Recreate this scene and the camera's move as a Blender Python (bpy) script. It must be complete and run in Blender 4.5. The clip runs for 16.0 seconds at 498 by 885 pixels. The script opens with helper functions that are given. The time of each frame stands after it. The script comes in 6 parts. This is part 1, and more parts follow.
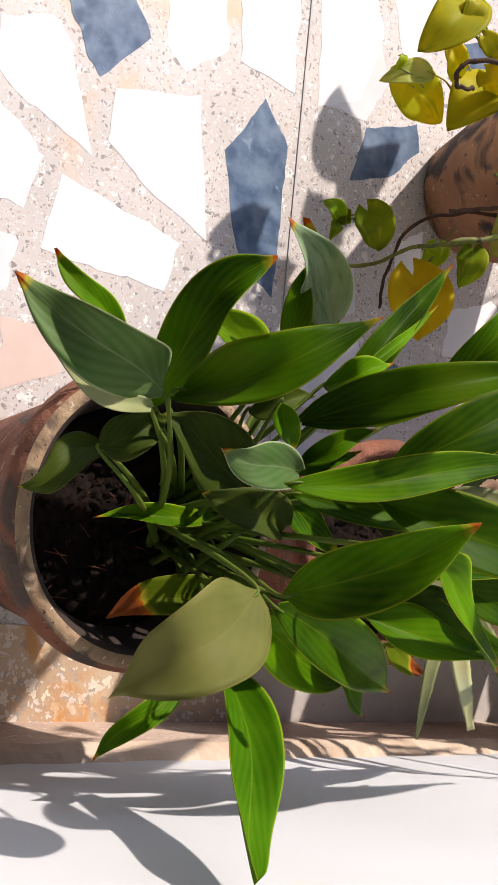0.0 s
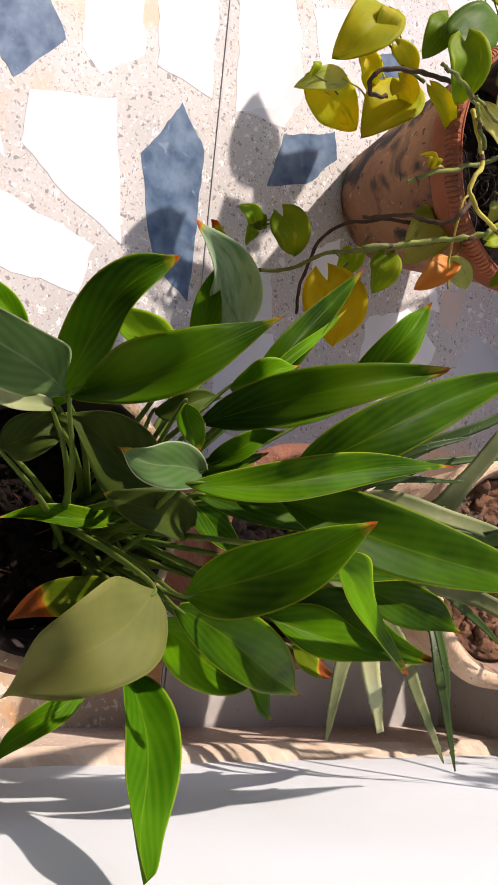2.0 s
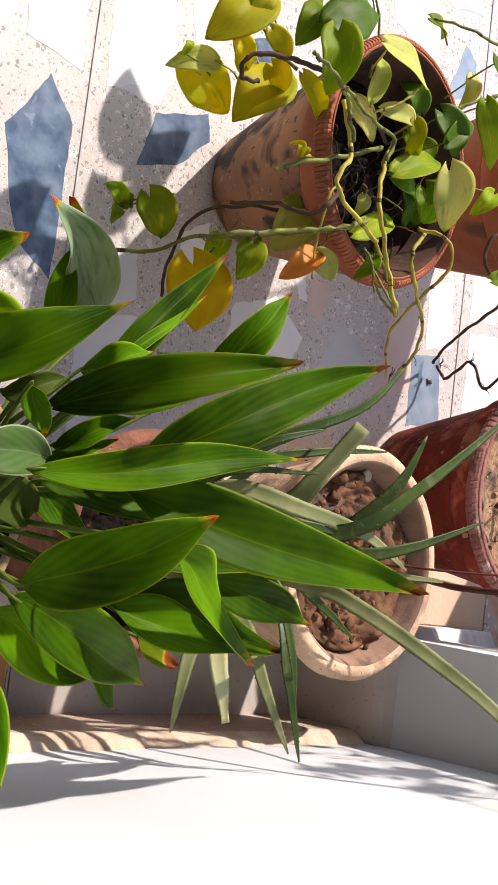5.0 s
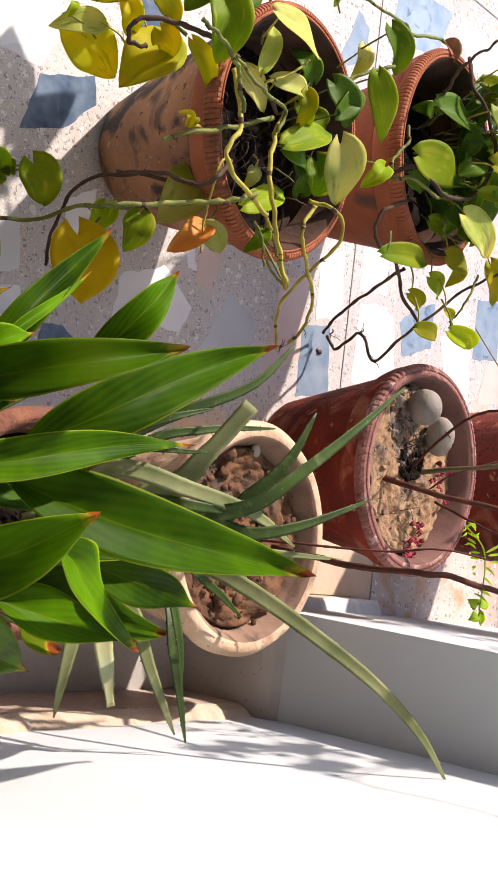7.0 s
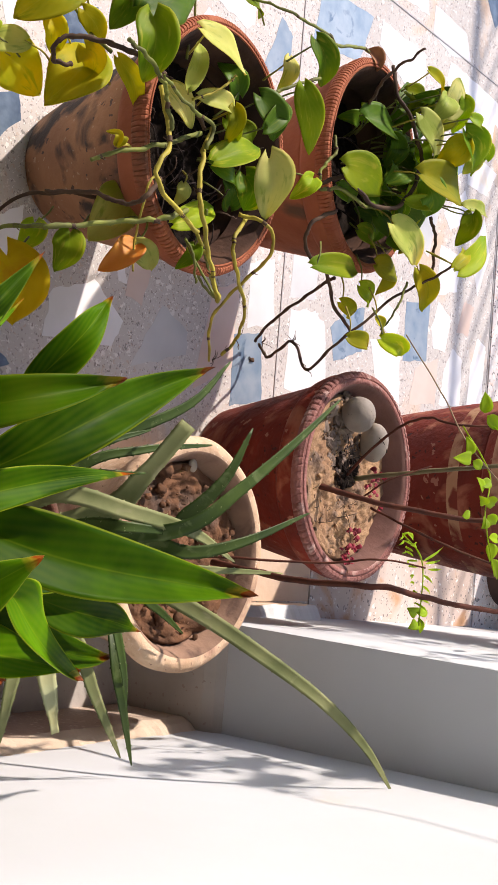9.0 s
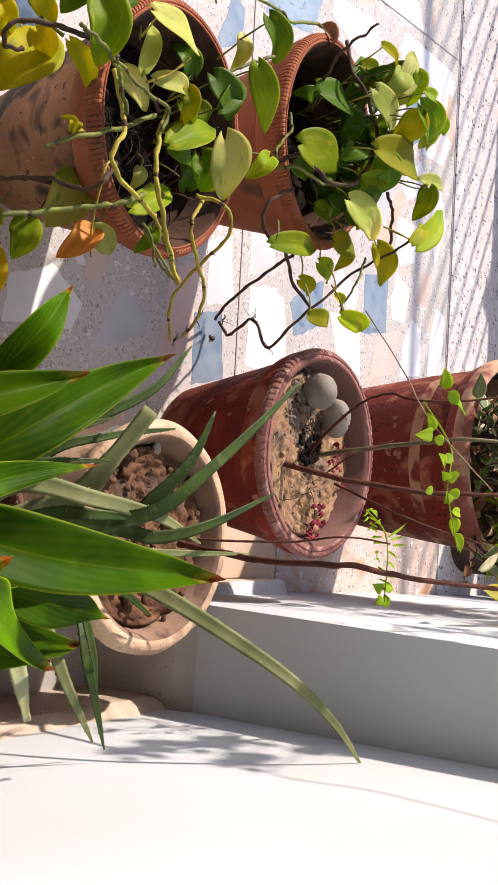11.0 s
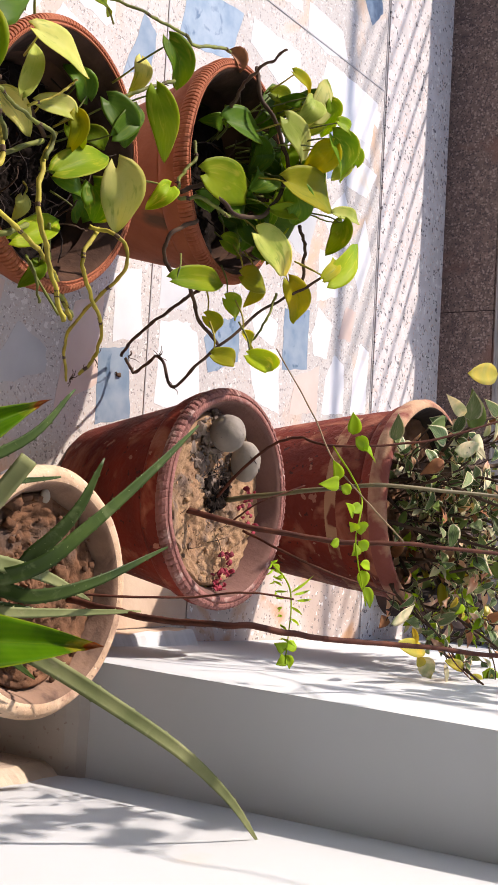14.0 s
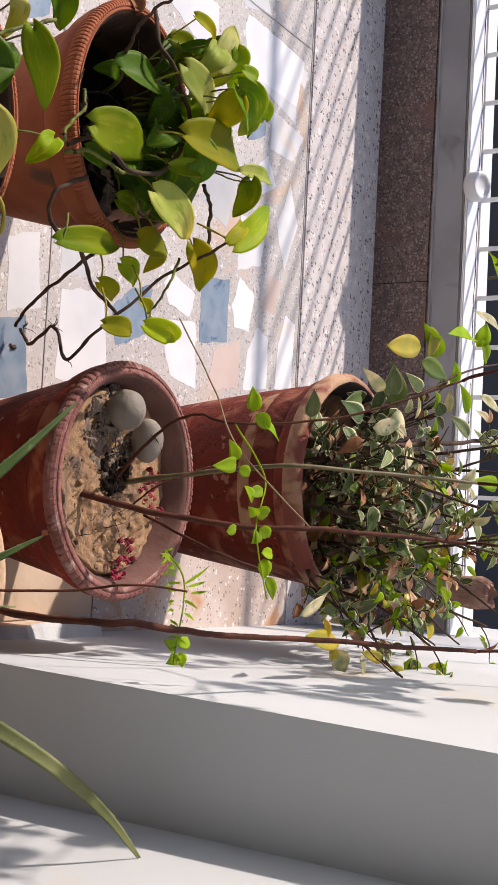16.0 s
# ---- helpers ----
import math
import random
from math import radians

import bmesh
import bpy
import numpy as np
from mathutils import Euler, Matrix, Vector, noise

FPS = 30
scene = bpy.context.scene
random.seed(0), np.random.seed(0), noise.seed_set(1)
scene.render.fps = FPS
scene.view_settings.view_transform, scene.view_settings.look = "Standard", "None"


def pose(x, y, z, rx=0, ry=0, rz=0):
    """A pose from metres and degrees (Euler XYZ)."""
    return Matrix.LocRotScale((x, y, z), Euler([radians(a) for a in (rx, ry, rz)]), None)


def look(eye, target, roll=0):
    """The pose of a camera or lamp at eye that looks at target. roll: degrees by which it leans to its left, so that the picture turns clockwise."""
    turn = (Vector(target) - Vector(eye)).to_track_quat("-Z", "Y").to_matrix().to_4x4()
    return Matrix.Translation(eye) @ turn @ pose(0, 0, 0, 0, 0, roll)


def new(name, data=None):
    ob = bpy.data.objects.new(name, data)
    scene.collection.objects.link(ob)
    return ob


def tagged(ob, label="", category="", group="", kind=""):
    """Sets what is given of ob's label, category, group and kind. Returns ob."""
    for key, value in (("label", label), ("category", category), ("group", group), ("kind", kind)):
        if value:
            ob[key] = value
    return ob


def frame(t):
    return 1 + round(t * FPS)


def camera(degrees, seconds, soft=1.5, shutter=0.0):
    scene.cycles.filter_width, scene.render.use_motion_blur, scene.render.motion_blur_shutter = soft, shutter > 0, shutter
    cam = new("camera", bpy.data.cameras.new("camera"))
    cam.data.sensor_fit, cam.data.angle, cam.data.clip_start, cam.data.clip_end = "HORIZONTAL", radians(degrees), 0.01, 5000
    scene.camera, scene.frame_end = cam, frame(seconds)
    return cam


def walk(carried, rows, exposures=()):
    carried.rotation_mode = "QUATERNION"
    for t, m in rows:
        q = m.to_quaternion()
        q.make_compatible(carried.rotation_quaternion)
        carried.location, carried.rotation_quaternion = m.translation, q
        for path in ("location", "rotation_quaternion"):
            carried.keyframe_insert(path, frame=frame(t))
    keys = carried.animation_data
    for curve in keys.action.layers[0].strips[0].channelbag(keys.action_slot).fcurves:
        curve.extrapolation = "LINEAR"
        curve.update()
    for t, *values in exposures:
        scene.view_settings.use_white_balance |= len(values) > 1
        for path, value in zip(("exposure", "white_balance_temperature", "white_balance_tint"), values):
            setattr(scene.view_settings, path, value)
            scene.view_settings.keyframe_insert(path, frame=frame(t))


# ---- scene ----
cam = camera(23.9, 16.0)
PATH = [
    (0, (0.156, 0.084, 1.213), (-0.043, 1.216, -0.424), 87.3),
    (0.5, (0.156, 0.09, 1.221), (-0.047, 1.269, -0.382), 87.1),
    (1, (0.158, 0.094, 1.225), (-0.057, 1.293, -0.362), 87.2),
    (1.5, (0.162, 0.1, 1.225), (-0.054, 1.303, -0.357), 87.3),
    (2, (0.162, 0.109, 1.228), (-0.066, 1.323, -0.345), 87.0),
    (2.5, (0.163, 0.119, 1.231), (-0.072, 1.358, -0.321), 87.2),
    (3, (0.162, 0.128, 1.235), (-0.081, 1.399, -0.289), 87.2),
    (3.5, (0.16, 0.137, 1.238), (-0.078, 1.426, -0.273), 87.4),
    (3.7, (0.159, 0.141, 1.238), (-0.077, 1.437, -0.267), 87.5),
    (5.8, (0.133, 0.137, 1.224), (-0.055, 1.57, -0.158), 92.6),
    (6, (0.127, 0.146, 1.223), (-0.05, 1.597, -0.143), 92.8),
    (6.5, (0.12, 0.15, 1.222), (-0.054, 1.635, -0.106), 92.4),
    (7, (0.119, 0.154, 1.218), (-0.04, 1.663, -0.086), 92.7),
    (7.5, (0.114, 0.158, 1.214), (-0.011, 1.697, -0.056), 93.3),
    (8, (0.095, 0.152, 1.216), (-0.025, 1.714, -0.028), 92.5),
    (8.2, (0.09, 0.145, 1.215), (-0.054, 1.715, -0.015), 91.7),
    (10.3, (0.086, 0.146, 1.207), (-0.063, 1.75, 0.022), 91.2),
    (10.5, (0.075, 0.138, 1.212), (-0.071, 1.744, 0.029), 90.6),
    (11, (0.069, 0.138, 1.212), (-0.032, 1.766, 0.054), 91.1),
    (11.5, (0.067, 0.141, 1.212), (-0.042, 1.786, 0.08), 91.5),
    (12, (0.063, 0.154, 1.213), (-0.064, 1.816, 0.107), 90.9),
    (12.5, (0.05, 0.183, 1.211), (-0.122, 1.837, 0.101), 90.6),
    (13, (0.046, 0.205, 1.209), (-0.125, 1.86, 0.1), 90.2),
    (13.5, (0.038, 0.223, 1.21), (-0.127, 1.892, 0.12), 90.1),
    (14, (0.035, 0.248, 1.206), (-0.117, 1.924, 0.125), 90.5),
    (14.5, (0.026, 0.273, 1.202), (-0.121, 1.952, 0.126), 90.3),
    (15, (0.014, 0.302, 1.201), (-0.154, 1.988, 0.139), 90.3),
    (15.5, (0.019, 0.356, 1.203), (-0.123, 2.06, 0.166), 90.4),
    (16, (0.02, 0.392, 1.199), (-0.096, 2.112, 0.185), 91.1),
]
EXPOSE = ((0, 0.34, 6880, 18), (3, 0.42, 6900, 18), (6, 0.57, 6980, 18), (7, 0.58, 7000, 18), (8, 0.41, 7020, 18), (11, 0.4, 7020, 18), (13, 0.42, 7020, 18), (14.5, 0.33, 7020, 18), (16, 0.02, 7040, 18))
walk(cam, [(t, look(eye, target, roll)) for t, eye, target, roll in PATH], EXPOSE)

# ---- light ----
SUN_AZ = (0.895, -0.446)      # the way the light goes over the floor
SUN_EL = radians(36.5)
way = Vector((SUN_AZ[0] * math.cos(SUN_EL), SUN_AZ[1] * math.cos(SUN_EL), -math.sin(SUN_EL)))
sun = new("sun", bpy.data.lights.new("sun", "SUN"))
sun.data.energy, sun.data.angle, sun.data.color = 4.7, radians(1.1), (1.0, 0.935, 0.86)
sun.matrix_world = look((-4, 5, 4), Vector((-4, 5, 4)) + way)
world = bpy.data.worlds.new("sky")
scene.world = world
world.use_nodes = True
sky = world.node_tree.nodes.new("ShaderNodeTexSky")
sky.ozone_density = 3.0
sky.sky_type, sky.sun_disc = "NISHITA", False
sky.sun_elevation, sky.sun_rotation = SUN_EL, math.atan2(-way.x, -way.y)
background = world.node_tree.nodes["Background"]
world.node_tree.links.new(sky.outputs[0], background.inputs[0])
background.inputs[1].default_value = 0.18


# ---- materials ----
def mat(name, base, second=None, scale=8.0, rough=0.7, bump=0.15, bump_scale=60.0, spots=None, spot_scale=40.0, spot_size=0.25,
        translucent=0.0, metal=0.0, detail=6.0, vary=0.06, stain=None, stain_scale=5.0, stain_at=0.62, spec=0.5, bump_far=0.004, veins=None, flecks=None, fleck_at=0.55, dry=None, rim=0.955):
    """A surface: two colours mixed by noise, chips or spots on it, stains, fine relief, and a little difference from piece to piece."""
    m = bpy.data.materials.new(name)
    m.use_nodes = True
    t = m.node_tree
    N, L = t.nodes, t.links
    bsdf = N["Principled BSDF"]
    bsdf.inputs["Roughness"].default_value = rough
    bsdf.inputs["Metallic"].default_value = metal
    bsdf.inputs["Specular IOR Level"].default_value = spec
    co = N.new("ShaderNodeTexCoord").outputs["Object"]
    info = N.new("ShaderNodeObjectInfo")
    shift = N.new("ShaderNodeVectorMath")
    shift.operation = "MULTIPLY_ADD"
    L.new(info.outputs["Random"], shift.inputs[0])
    shift.inputs[1].default_value = (7.3, 3.1, 5.7)
    L.new(co, shift.inputs[2])
    co = shift.outputs[0]

    def noise_at(sc, det=detail, distort=0.0):
        n = N.new("ShaderNodeTexNoise")
        n.inputs["Scale"].default_value, n.inputs["Detail"].default_value, n.inputs["Distortion"].default_value = sc, det, distort
        L.new(co, n.inputs["Vector"])
        return n.outputs["Fac"]

    def ramp(fac, a, b):
        r = N.new("ShaderNodeMapRange")
        L.new(fac, r.inputs[0])
        r.inputs[1].default_value, r.inputs[2].default_value = a, b
        return r.outputs[0]

    def mix(fac, a, b, kind="MIX"):
        x = N.new("ShaderNodeMix")
        x.data_type, x.blend_type = "RGBA", kind
        if hasattr(fac, "is_linked"):
            L.new(fac, x.inputs[0])
        else:
            x.inputs[0].default_value = fac
        for k, c in ((6, a), (7, b)):
            if hasattr(c, "is_linked"):
                L.new(c, x.inputs[k])
            else:
                x.inputs[k].default_value = (*c, 1)
        return x.outputs[2]

    second = second or tuple(c * 0.75 for c in base)
    col = mix(ramp(noise_at(scale), 0.35, 0.65), base, second)
    if spots:
        for k, sc in enumerate(spots):
            v = N.new("ShaderNodeTexVoronoi")
            v.inputs["Scale"].default_value = spot_scale * (1 + 0.7 * k)
            warp = N.new("ShaderNodeTexNoise")
            warp.inputs["Scale"].default_value, warp.inputs["Detail"].default_value = spot_scale * 1.6, 2.0
            L.new(co, warp.inputs["Vector"])
            bent = N.new("ShaderNodeVectorMath")
            bent.operation = "MULTIPLY_ADD"
            L.new(warp.outputs["Color"], bent.inputs[0])
            bent.inputs[1].default_value = (1.1 / spot_scale,) * 3
            L.new(co, bent.inputs[2])
            L.new(bent.outputs[0], v.inputs["Vector"])
            pick = N.new("ShaderNodeSeparateColor")
            L.new(v.outputs["Color"], pick.inputs[0])
            near = N.new("ShaderNodeMath")
            near.operation = "LESS_THAN"
            size = N.new("ShaderNodeMath")
            size.operation = "MULTIPLY"
            L.new(pick.outputs[0], size.inputs[0])
            size.inputs[1].default_value = spot_size * 2
            L.new(v.outputs["Distance"], near.inputs[0])
            L.new(size.outputs[0], near.inputs[1])
            keep = N.new("ShaderNodeMath")
            keep.operation = "GREATER_THAN"
            L.new(pick.outputs[1], keep.inputs[0])
            keep.inputs[1].default_value = 0.45
            both = N.new("ShaderNodeMath")
            both.operation = "MULTIPLY"
            L.new(near.outputs[0], both.inputs[0])
            L.new(keep.outputs[0], both.inputs[1])
            col = mix(both.outputs[0], col, sc)
    if stain:
        col = mix(ramp(noise_at(stain_scale, 8.0, 0.6), stain_at, stain_at + 0.1), col, stain)
    if flecks:
        # streaks along the leaf, from its own length and width, other on each leaf
        place = N.new("ShaderNodeVectorMath")
        place.operation = "MULTIPLY"
        L.new(N.new("ShaderNodeTexCoord").outputs["UV"], place.inputs[0])
        place.inputs[1].default_value = (2.2, 5.5, 1.0)
        moved = N.new("ShaderNodeVectorMath")
        moved.operation = "MULTIPLY_ADD"
        L.new(info.outputs["Random"], moved.inputs[0])
        moved.inputs[1].default_value = (31.0, 17.0, 9.0)
        L.new(place.outputs[0], moved.inputs[2])
        blot = N.new("ShaderNodeTexNoise")
        blot.inputs["Scale"].default_value, blot.inputs["Detail"].default_value, blot.inputs["Distortion"].default_value = 1.3, 4.0, 0.5
        L.new(moved.outputs[0], blot.inputs["Vector"])
        soft = N.new("ShaderNodeMath")
        soft.operation = "MULTIPLY"
        L.new(ramp(blot.outputs["Fac"], fleck_at, fleck_at + 0.14), soft.inputs[0])
        soft.inputs[1].default_value = 0.65
        col = mix(soft.outputs[0], col, flecks)
    if veins:
        uv = N.new("ShaderNodeSeparateXYZ")
        L.new(N.new("ShaderNodeTexCoord").outputs["UV"], uv.inputs[0])

        def calc(op, a, b=None):
            x = N.new("ShaderNodeMath")
            x.operation = op
            for k, c in ((0, a), (1, b)):
                if c is None:
                    continue
                if hasattr(c, "is_linked"):
                    L.new(c, x.inputs[k])
                else:
                    x.inputs[k].default_value = c
            return x.outputs[0]
        far = calc("ABSOLUTE", calc("SUBTRACT", calc("MULTIPLY", uv.outputs[1], 2.0), 1.0))
        fan = calc("SINE", calc("MULTIPLY", calc("SUBTRACT", calc("MULTIPLY", far, 1.0), calc("MULTIPLY", uv.outputs[0], 1.6)), 22.0))
        col = mix(calc("MULTIPLY", calc("MULTIPLY", calc("ADD", fan, 1.0), noise_at(12)), 0.09), col, veins)
        col = mix(calc("MULTIPLY", ramp(far, 0.045, 0.0), 0.3), col, veins)
        col = mix(calc("MULTIPLY", ramp(far, rim, rim + 0.03), 0.8), col, veins)
    if dry:
        # the end of the blade has withered, with an uneven edge and a yellow seam
        reach = calc("ADD", uv.outputs[0], calc("MULTIPLY", calc("SUBTRACT", noise_at(55, 3.0), 0.5), 0.16))
        col = mix(ramp(reach, dry - 0.05, dry), col, (0.3, 0.26, 0.02))
        col = mix(ramp(reach, dry, dry + 0.02), col, (0.32, 0.08, 0.008))
        col = mix(ramp(reach, dry + 0.03, dry + 0.06), col, (0.17, 0.045, 0.012))
    tone = N.new("ShaderNodeMapRange")
    L.new(info.outputs["Random"], tone.inputs[0])
    tone.inputs[3].default_value, tone.inputs[4].default_value = 1 - vary, 1 + vary
    grey = N.new("ShaderNodeCombineColor")
    for k in range(3):
        L.new(tone.outputs[0], grey.inputs[k])
    col = mix(1.0, col, grey.outputs[0], "MULTIPLY")
    L.new(col, bsdf.inputs["Base Color"])
    if bump:
        b = N.new("ShaderNodeBump")
        b.inputs["Strength"].default_value, b.inputs["Distance"].default_value = bump, bump_far
        L.new(noise_at(bump_scale, 5.0), b.inputs["Height"])
        L.new(b.outputs[0], bsdf.inputs["Normal"])
    if translucent:
        tr = N.new("ShaderNodeBsdfTranslucent")
        lift = mix(1.0, col, (2.3, 1.9, 0.6), "MULTIPLY")
        L.new(lift, tr.inputs[0])
        mx = N.new("ShaderNodeMixShader")
        mx.inputs[0].default_value = translucent
        L.new(bsdf.outputs[0], mx.inputs[1])
        L.new(tr.outputs[0], mx.inputs[2])
        L.new(mx.outputs[0], N["Material Output"].inputs[0])
    return m


TERRAZZO = mat("terrazzo", (0.56, 0.535, 0.51), (0.46, 0.44, 0.42), 5, 0.45, 0.15, 90, [(0.68, 0.665, 0.64), (0.25, 0.235, 0.225), (0.5, 0.42, 0.36), (0.28, 0.25, 0.24), (0.7, 0.69, 0.67)], 78, 0.22, stain=(0.6, 0.43, 0.3), stain_at=0.555, stain_scale=4)
BORDER = mat("border_terrazzo", (0.68, 0.65, 0.645), (0.55, 0.525, 0.52), 30, 0.4, 0.1, 80, [(0.78, 0.765, 0.74), (0.12, 0.115, 0.12), (0.6, 0.47, 0.41)], 64, 0.25)
WHITE_MARBLE = mat("white_marble", (0.79, 0.8, 0.81), (0.67, 0.69, 0.71), 9, 0.3, 0.03, 40, stain=(0.76, 0.6, 0.42), stain_at=0.63, vary=0.12, detail=9.0)
GREY_MARBLE = mat("grey_marble", (0.62, 0.63, 0.63), (0.49, 0.51, 0.52), 9, 0.3, 0.03, 40, vary=0.1)
BLUE_MARBLE = mat("blue_marble", (0.042, 0.08, 0.145), (0.13, 0.19, 0.27), 38, 0.3, 0.04, 50, vary=0.25, detail=9.0, stain=(0.16, 0.22, 0.3), stain_scale=55, stain_at=0.63)
PALE_BLUE = mat("pale_blue_marble", (0.2, 0.29, 0.39), (0.31, 0.39, 0.47), 26, 0.25, 0.04, 50, vary=0.25, detail=9.0, stain=(0.12, 0.19, 0.28), stain_scale=30, stain_at=0.6)
PINK_MARBLE = mat("pink_marble", (0.65, 0.53, 0.47), (0.56, 0.44, 0.38), 9, 0.3, 0.03, 40)
STRIP = mat("divider", (0.4, 0.395, 0.4), (0.5, 0.49, 0.49), 30, 0.5, 0.0)
WALL = mat("white_wall", (0.52, 0.55, 0.575), (0.49, 0.515, 0.53), 3, 0.75, 0.06, 35, stain=(0.53, 0.49, 0.43), stain_at=0.64, stain_scale=3, spec=0.2)
SKIRT = mat("skirting_terrazzo", (0.5, 0.4, 0.32), (0.4, 0.3, 0.24), 6, 0.6, 0.4, 70, [(0.56, 0.47, 0.4), (0.33, 0.26, 0.22)], 130, 0.2, stain=(0.4, 0.26, 0.16))
CEMENT = mat("cement", (0.56, 0.46, 0.36), (0.44, 0.34, 0.25), 14, 0.9, 0.7, 60, stain=(0.35, 0.27, 0.21))
GRANITE = mat("kerb_granite", (0.22, 0.15, 0.13), (0.13, 0.09, 0.08), 40, 0.6, 0.2, 120, [(0.33, 0.25, 0.22), (0.06, 0.045, 0.042)], 170, 0.33, stain=(0.2, 0.1, 0.075), stain_scale=5, stain_at=0.6)
GREY_CEMENT = mat("grey_cement", (0.36, 0.355, 0.36), (0.29, 0.285, 0.29), 7, 0.85, 0.2, 60, stain=(0.2, 0.19, 0.19), stain_scale=9)
WHITE_PAINT = mat("white_paint", (0.8, 0.8, 0.8), (0.72, 0.72, 0.71), 15, 0.35, 0.05, 60, stain=(0.35, 0.3, 0.26), stain_at=0.72, stain_scale=25)
PLASTIC = mat("white_plastic", (0.72, 0.72, 0.72), (0.65, 0.65, 0.65), 15, 0.3, 0.0)
TERRACOTTA = mat("terracotta", (0.38, 0.13, 0.066), (0.27, 0.085, 0.045), 12, 0.85, 0.5, 70, stain=(0.13, 0.075, 0.05), stain_scale=9, stain_at=0.6, spec=0.2)
BLEACHED = mat("bleached_terracotta", (0.4, 0.205, 0.105), (0.27, 0.125, 0.065), 10, 0.85, 0.6, 70, [(0.1, 0.06, 0.045), (0.46, 0.31, 0.2)], 60, 0.13, stain=(0.05, 0.036, 0.032), stain_scale=15, stain_at=0.53)
BROWN_INSIDE = mat("brown_inside", (0.27, 0.165, 0.11), (0.17, 0.1, 0.068), 14, 0.95, 0.6, 60, stain=(0.1, 0.06, 0.045), stain_scale=16, stain_at=0.56)
RED_CLAY = mat("red_clay", (0.2, 0.025, 0.011), (0.115, 0.015, 0.008), 12, 0.75, 1.0, 70, [(0.3, 0.13, 0.085), (0.06, 0.014, 0.01)], 48, 0.16, stain=(0.31, 0.105, 0.06), stain_scale=13, stain_at=0.56, spec=0.25)
DUSTY_CLAY = mat("dusty_clay", (0.26, 0.108, 0.092), (0.17, 0.064, 0.054), 30, 0.9, 0.8, 90, stain=(0.4, 0.26, 0.23), stain_scale=32, stain_at=0.58)
CREAM_CLAY = mat("cream_clay", (0.6, 0.43, 0.29), (0.46, 0.3, 0.19), 18, 0.9, 1.0, 60, [(0.3, 0.19, 0.13), (0.66, 0.54, 0.43)], 110, 0.14, stain=(0.36, 0.22, 0.15), stain_scale=14, stain_at=0.58)
OLD_CLAY = mat("old_clay", (0.36, 0.26, 0.16), (0.22, 0.14, 0.085), 30, 0.9, 1.0, 50, [(0.5, 0.42, 0.3), (0.07, 0.05, 0.04)], 120, 0.16, stain=(0.1, 0.07, 0.05), stain_scale=26, stain_at=0.52, bump_far=0.006)
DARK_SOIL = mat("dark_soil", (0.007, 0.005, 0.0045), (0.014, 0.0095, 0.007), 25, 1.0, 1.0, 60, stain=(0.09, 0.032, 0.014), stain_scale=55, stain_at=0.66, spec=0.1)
DRY_SOIL = mat("dry_soil", (0.36, 0.225, 0.125), (0.26, 0.15, 0.085), 20, 1.0, 1.0, 110, [(0.2, 0.12, 0.08), (0.42, 0.3, 0.2)], 170, 0.12, stain=(0.15, 0.1, 0.075), stain_scale=14, stain_at=0.57)
GREY_SOIL = mat("grey_soil", (0.24, 0.185, 0.15), (0.15, 0.112, 0.09), 25, 1.0, 0.8, 80)
BROWN_SOIL = mat("brown_soil", (0.2, 0.1, 0.055), (0.095, 0.05, 0.03), 30, 1.0, 1.0, 60, stain=(0.1, 0.07, 0.055), stain_scale=9, stain_at=0.56, spec=0.15)
PEBBLE = mat("pebble", (0.3, 0.26, 0.22), (0.21, 0.185, 0.16), 22, 0.7, 0.3, 90, [(0.13, 0.115, 0.1)], 160, 0.1, stain=(0.36, 0.3, 0.23), stain_scale=18, stain_at=0.52)
# the very dark second green stands in for shadow patches between leaves
CANNA = mat("broad_leaf", (0.078, 0.205, 0.002), (0.011, 0.05, 0.001), 7, 0.45, 0.1, 50, translucent=0.27, vary=0.4, stain=(0.085, 0.17, 0.003), stain_scale=6, stain_at=0.6, spec=0.04, veins=(0.22, 0.29, 0.015), dry=0.945, rim=0.935)
# the hanging leaf's shade is in this colour: darker and hardly translucent
CANNA_SHADE_DEEP = mat("shade_deep_broad_leaf", (0.042, 0.13, 0.002), (0.018, 0.075, 0.001), 7, 0.5, 0.1, 50, translucent=0.06, vary=0.2, spec=0.03, veins=(0.16, 0.22, 0.015), rim=0.94)
CANNA_PALE = mat("olive_broad_leaf", (0.15, 0.155, 0.04), (0.085, 0.1, 0.022), 12, 0.6, 0.12, 50, translucent=0.12, vary=0.2, spec=0.1, veins=(0.19, 0.18, 0.05), dry=0.99)
# darker copy of the olive leaf, with shade put into its colour
CANNA_SHADE_DULL = mat("shade_dull_broad_leaf", (0.045, 0.072, 0.006), (0.022, 0.042, 0.004), 9, 0.6, 0.12, 50, translucent=0.15, vary=0.2, spec=0.1, veins=(0.11, 0.12, 0.03), dry=0.99)
CANNA_GREY = mat("dusty_broad_leaf", (0.11, 0.17, 0.065), (0.045, 0.12, 0.018), 9, 0.5, 0.12, 50, translucent=0.2, vary=0.12, spec=0.1, veins=(0.34, 0.4, 0.24), dry=0.945, rim=0.93)
CANNA_SILVER = mat("silvery_broad_leaf", (0.28, 0.36, 0.23), (0.13, 0.22, 0.1), 9, 0.5, 0.12, 50, translucent=0.2, vary=0.12, spec=0.15, veins=(0.36, 0.42, 0.26), flecks=(0.07, 0.15, 0.05), fleck_at=0.5, dry=0.95)
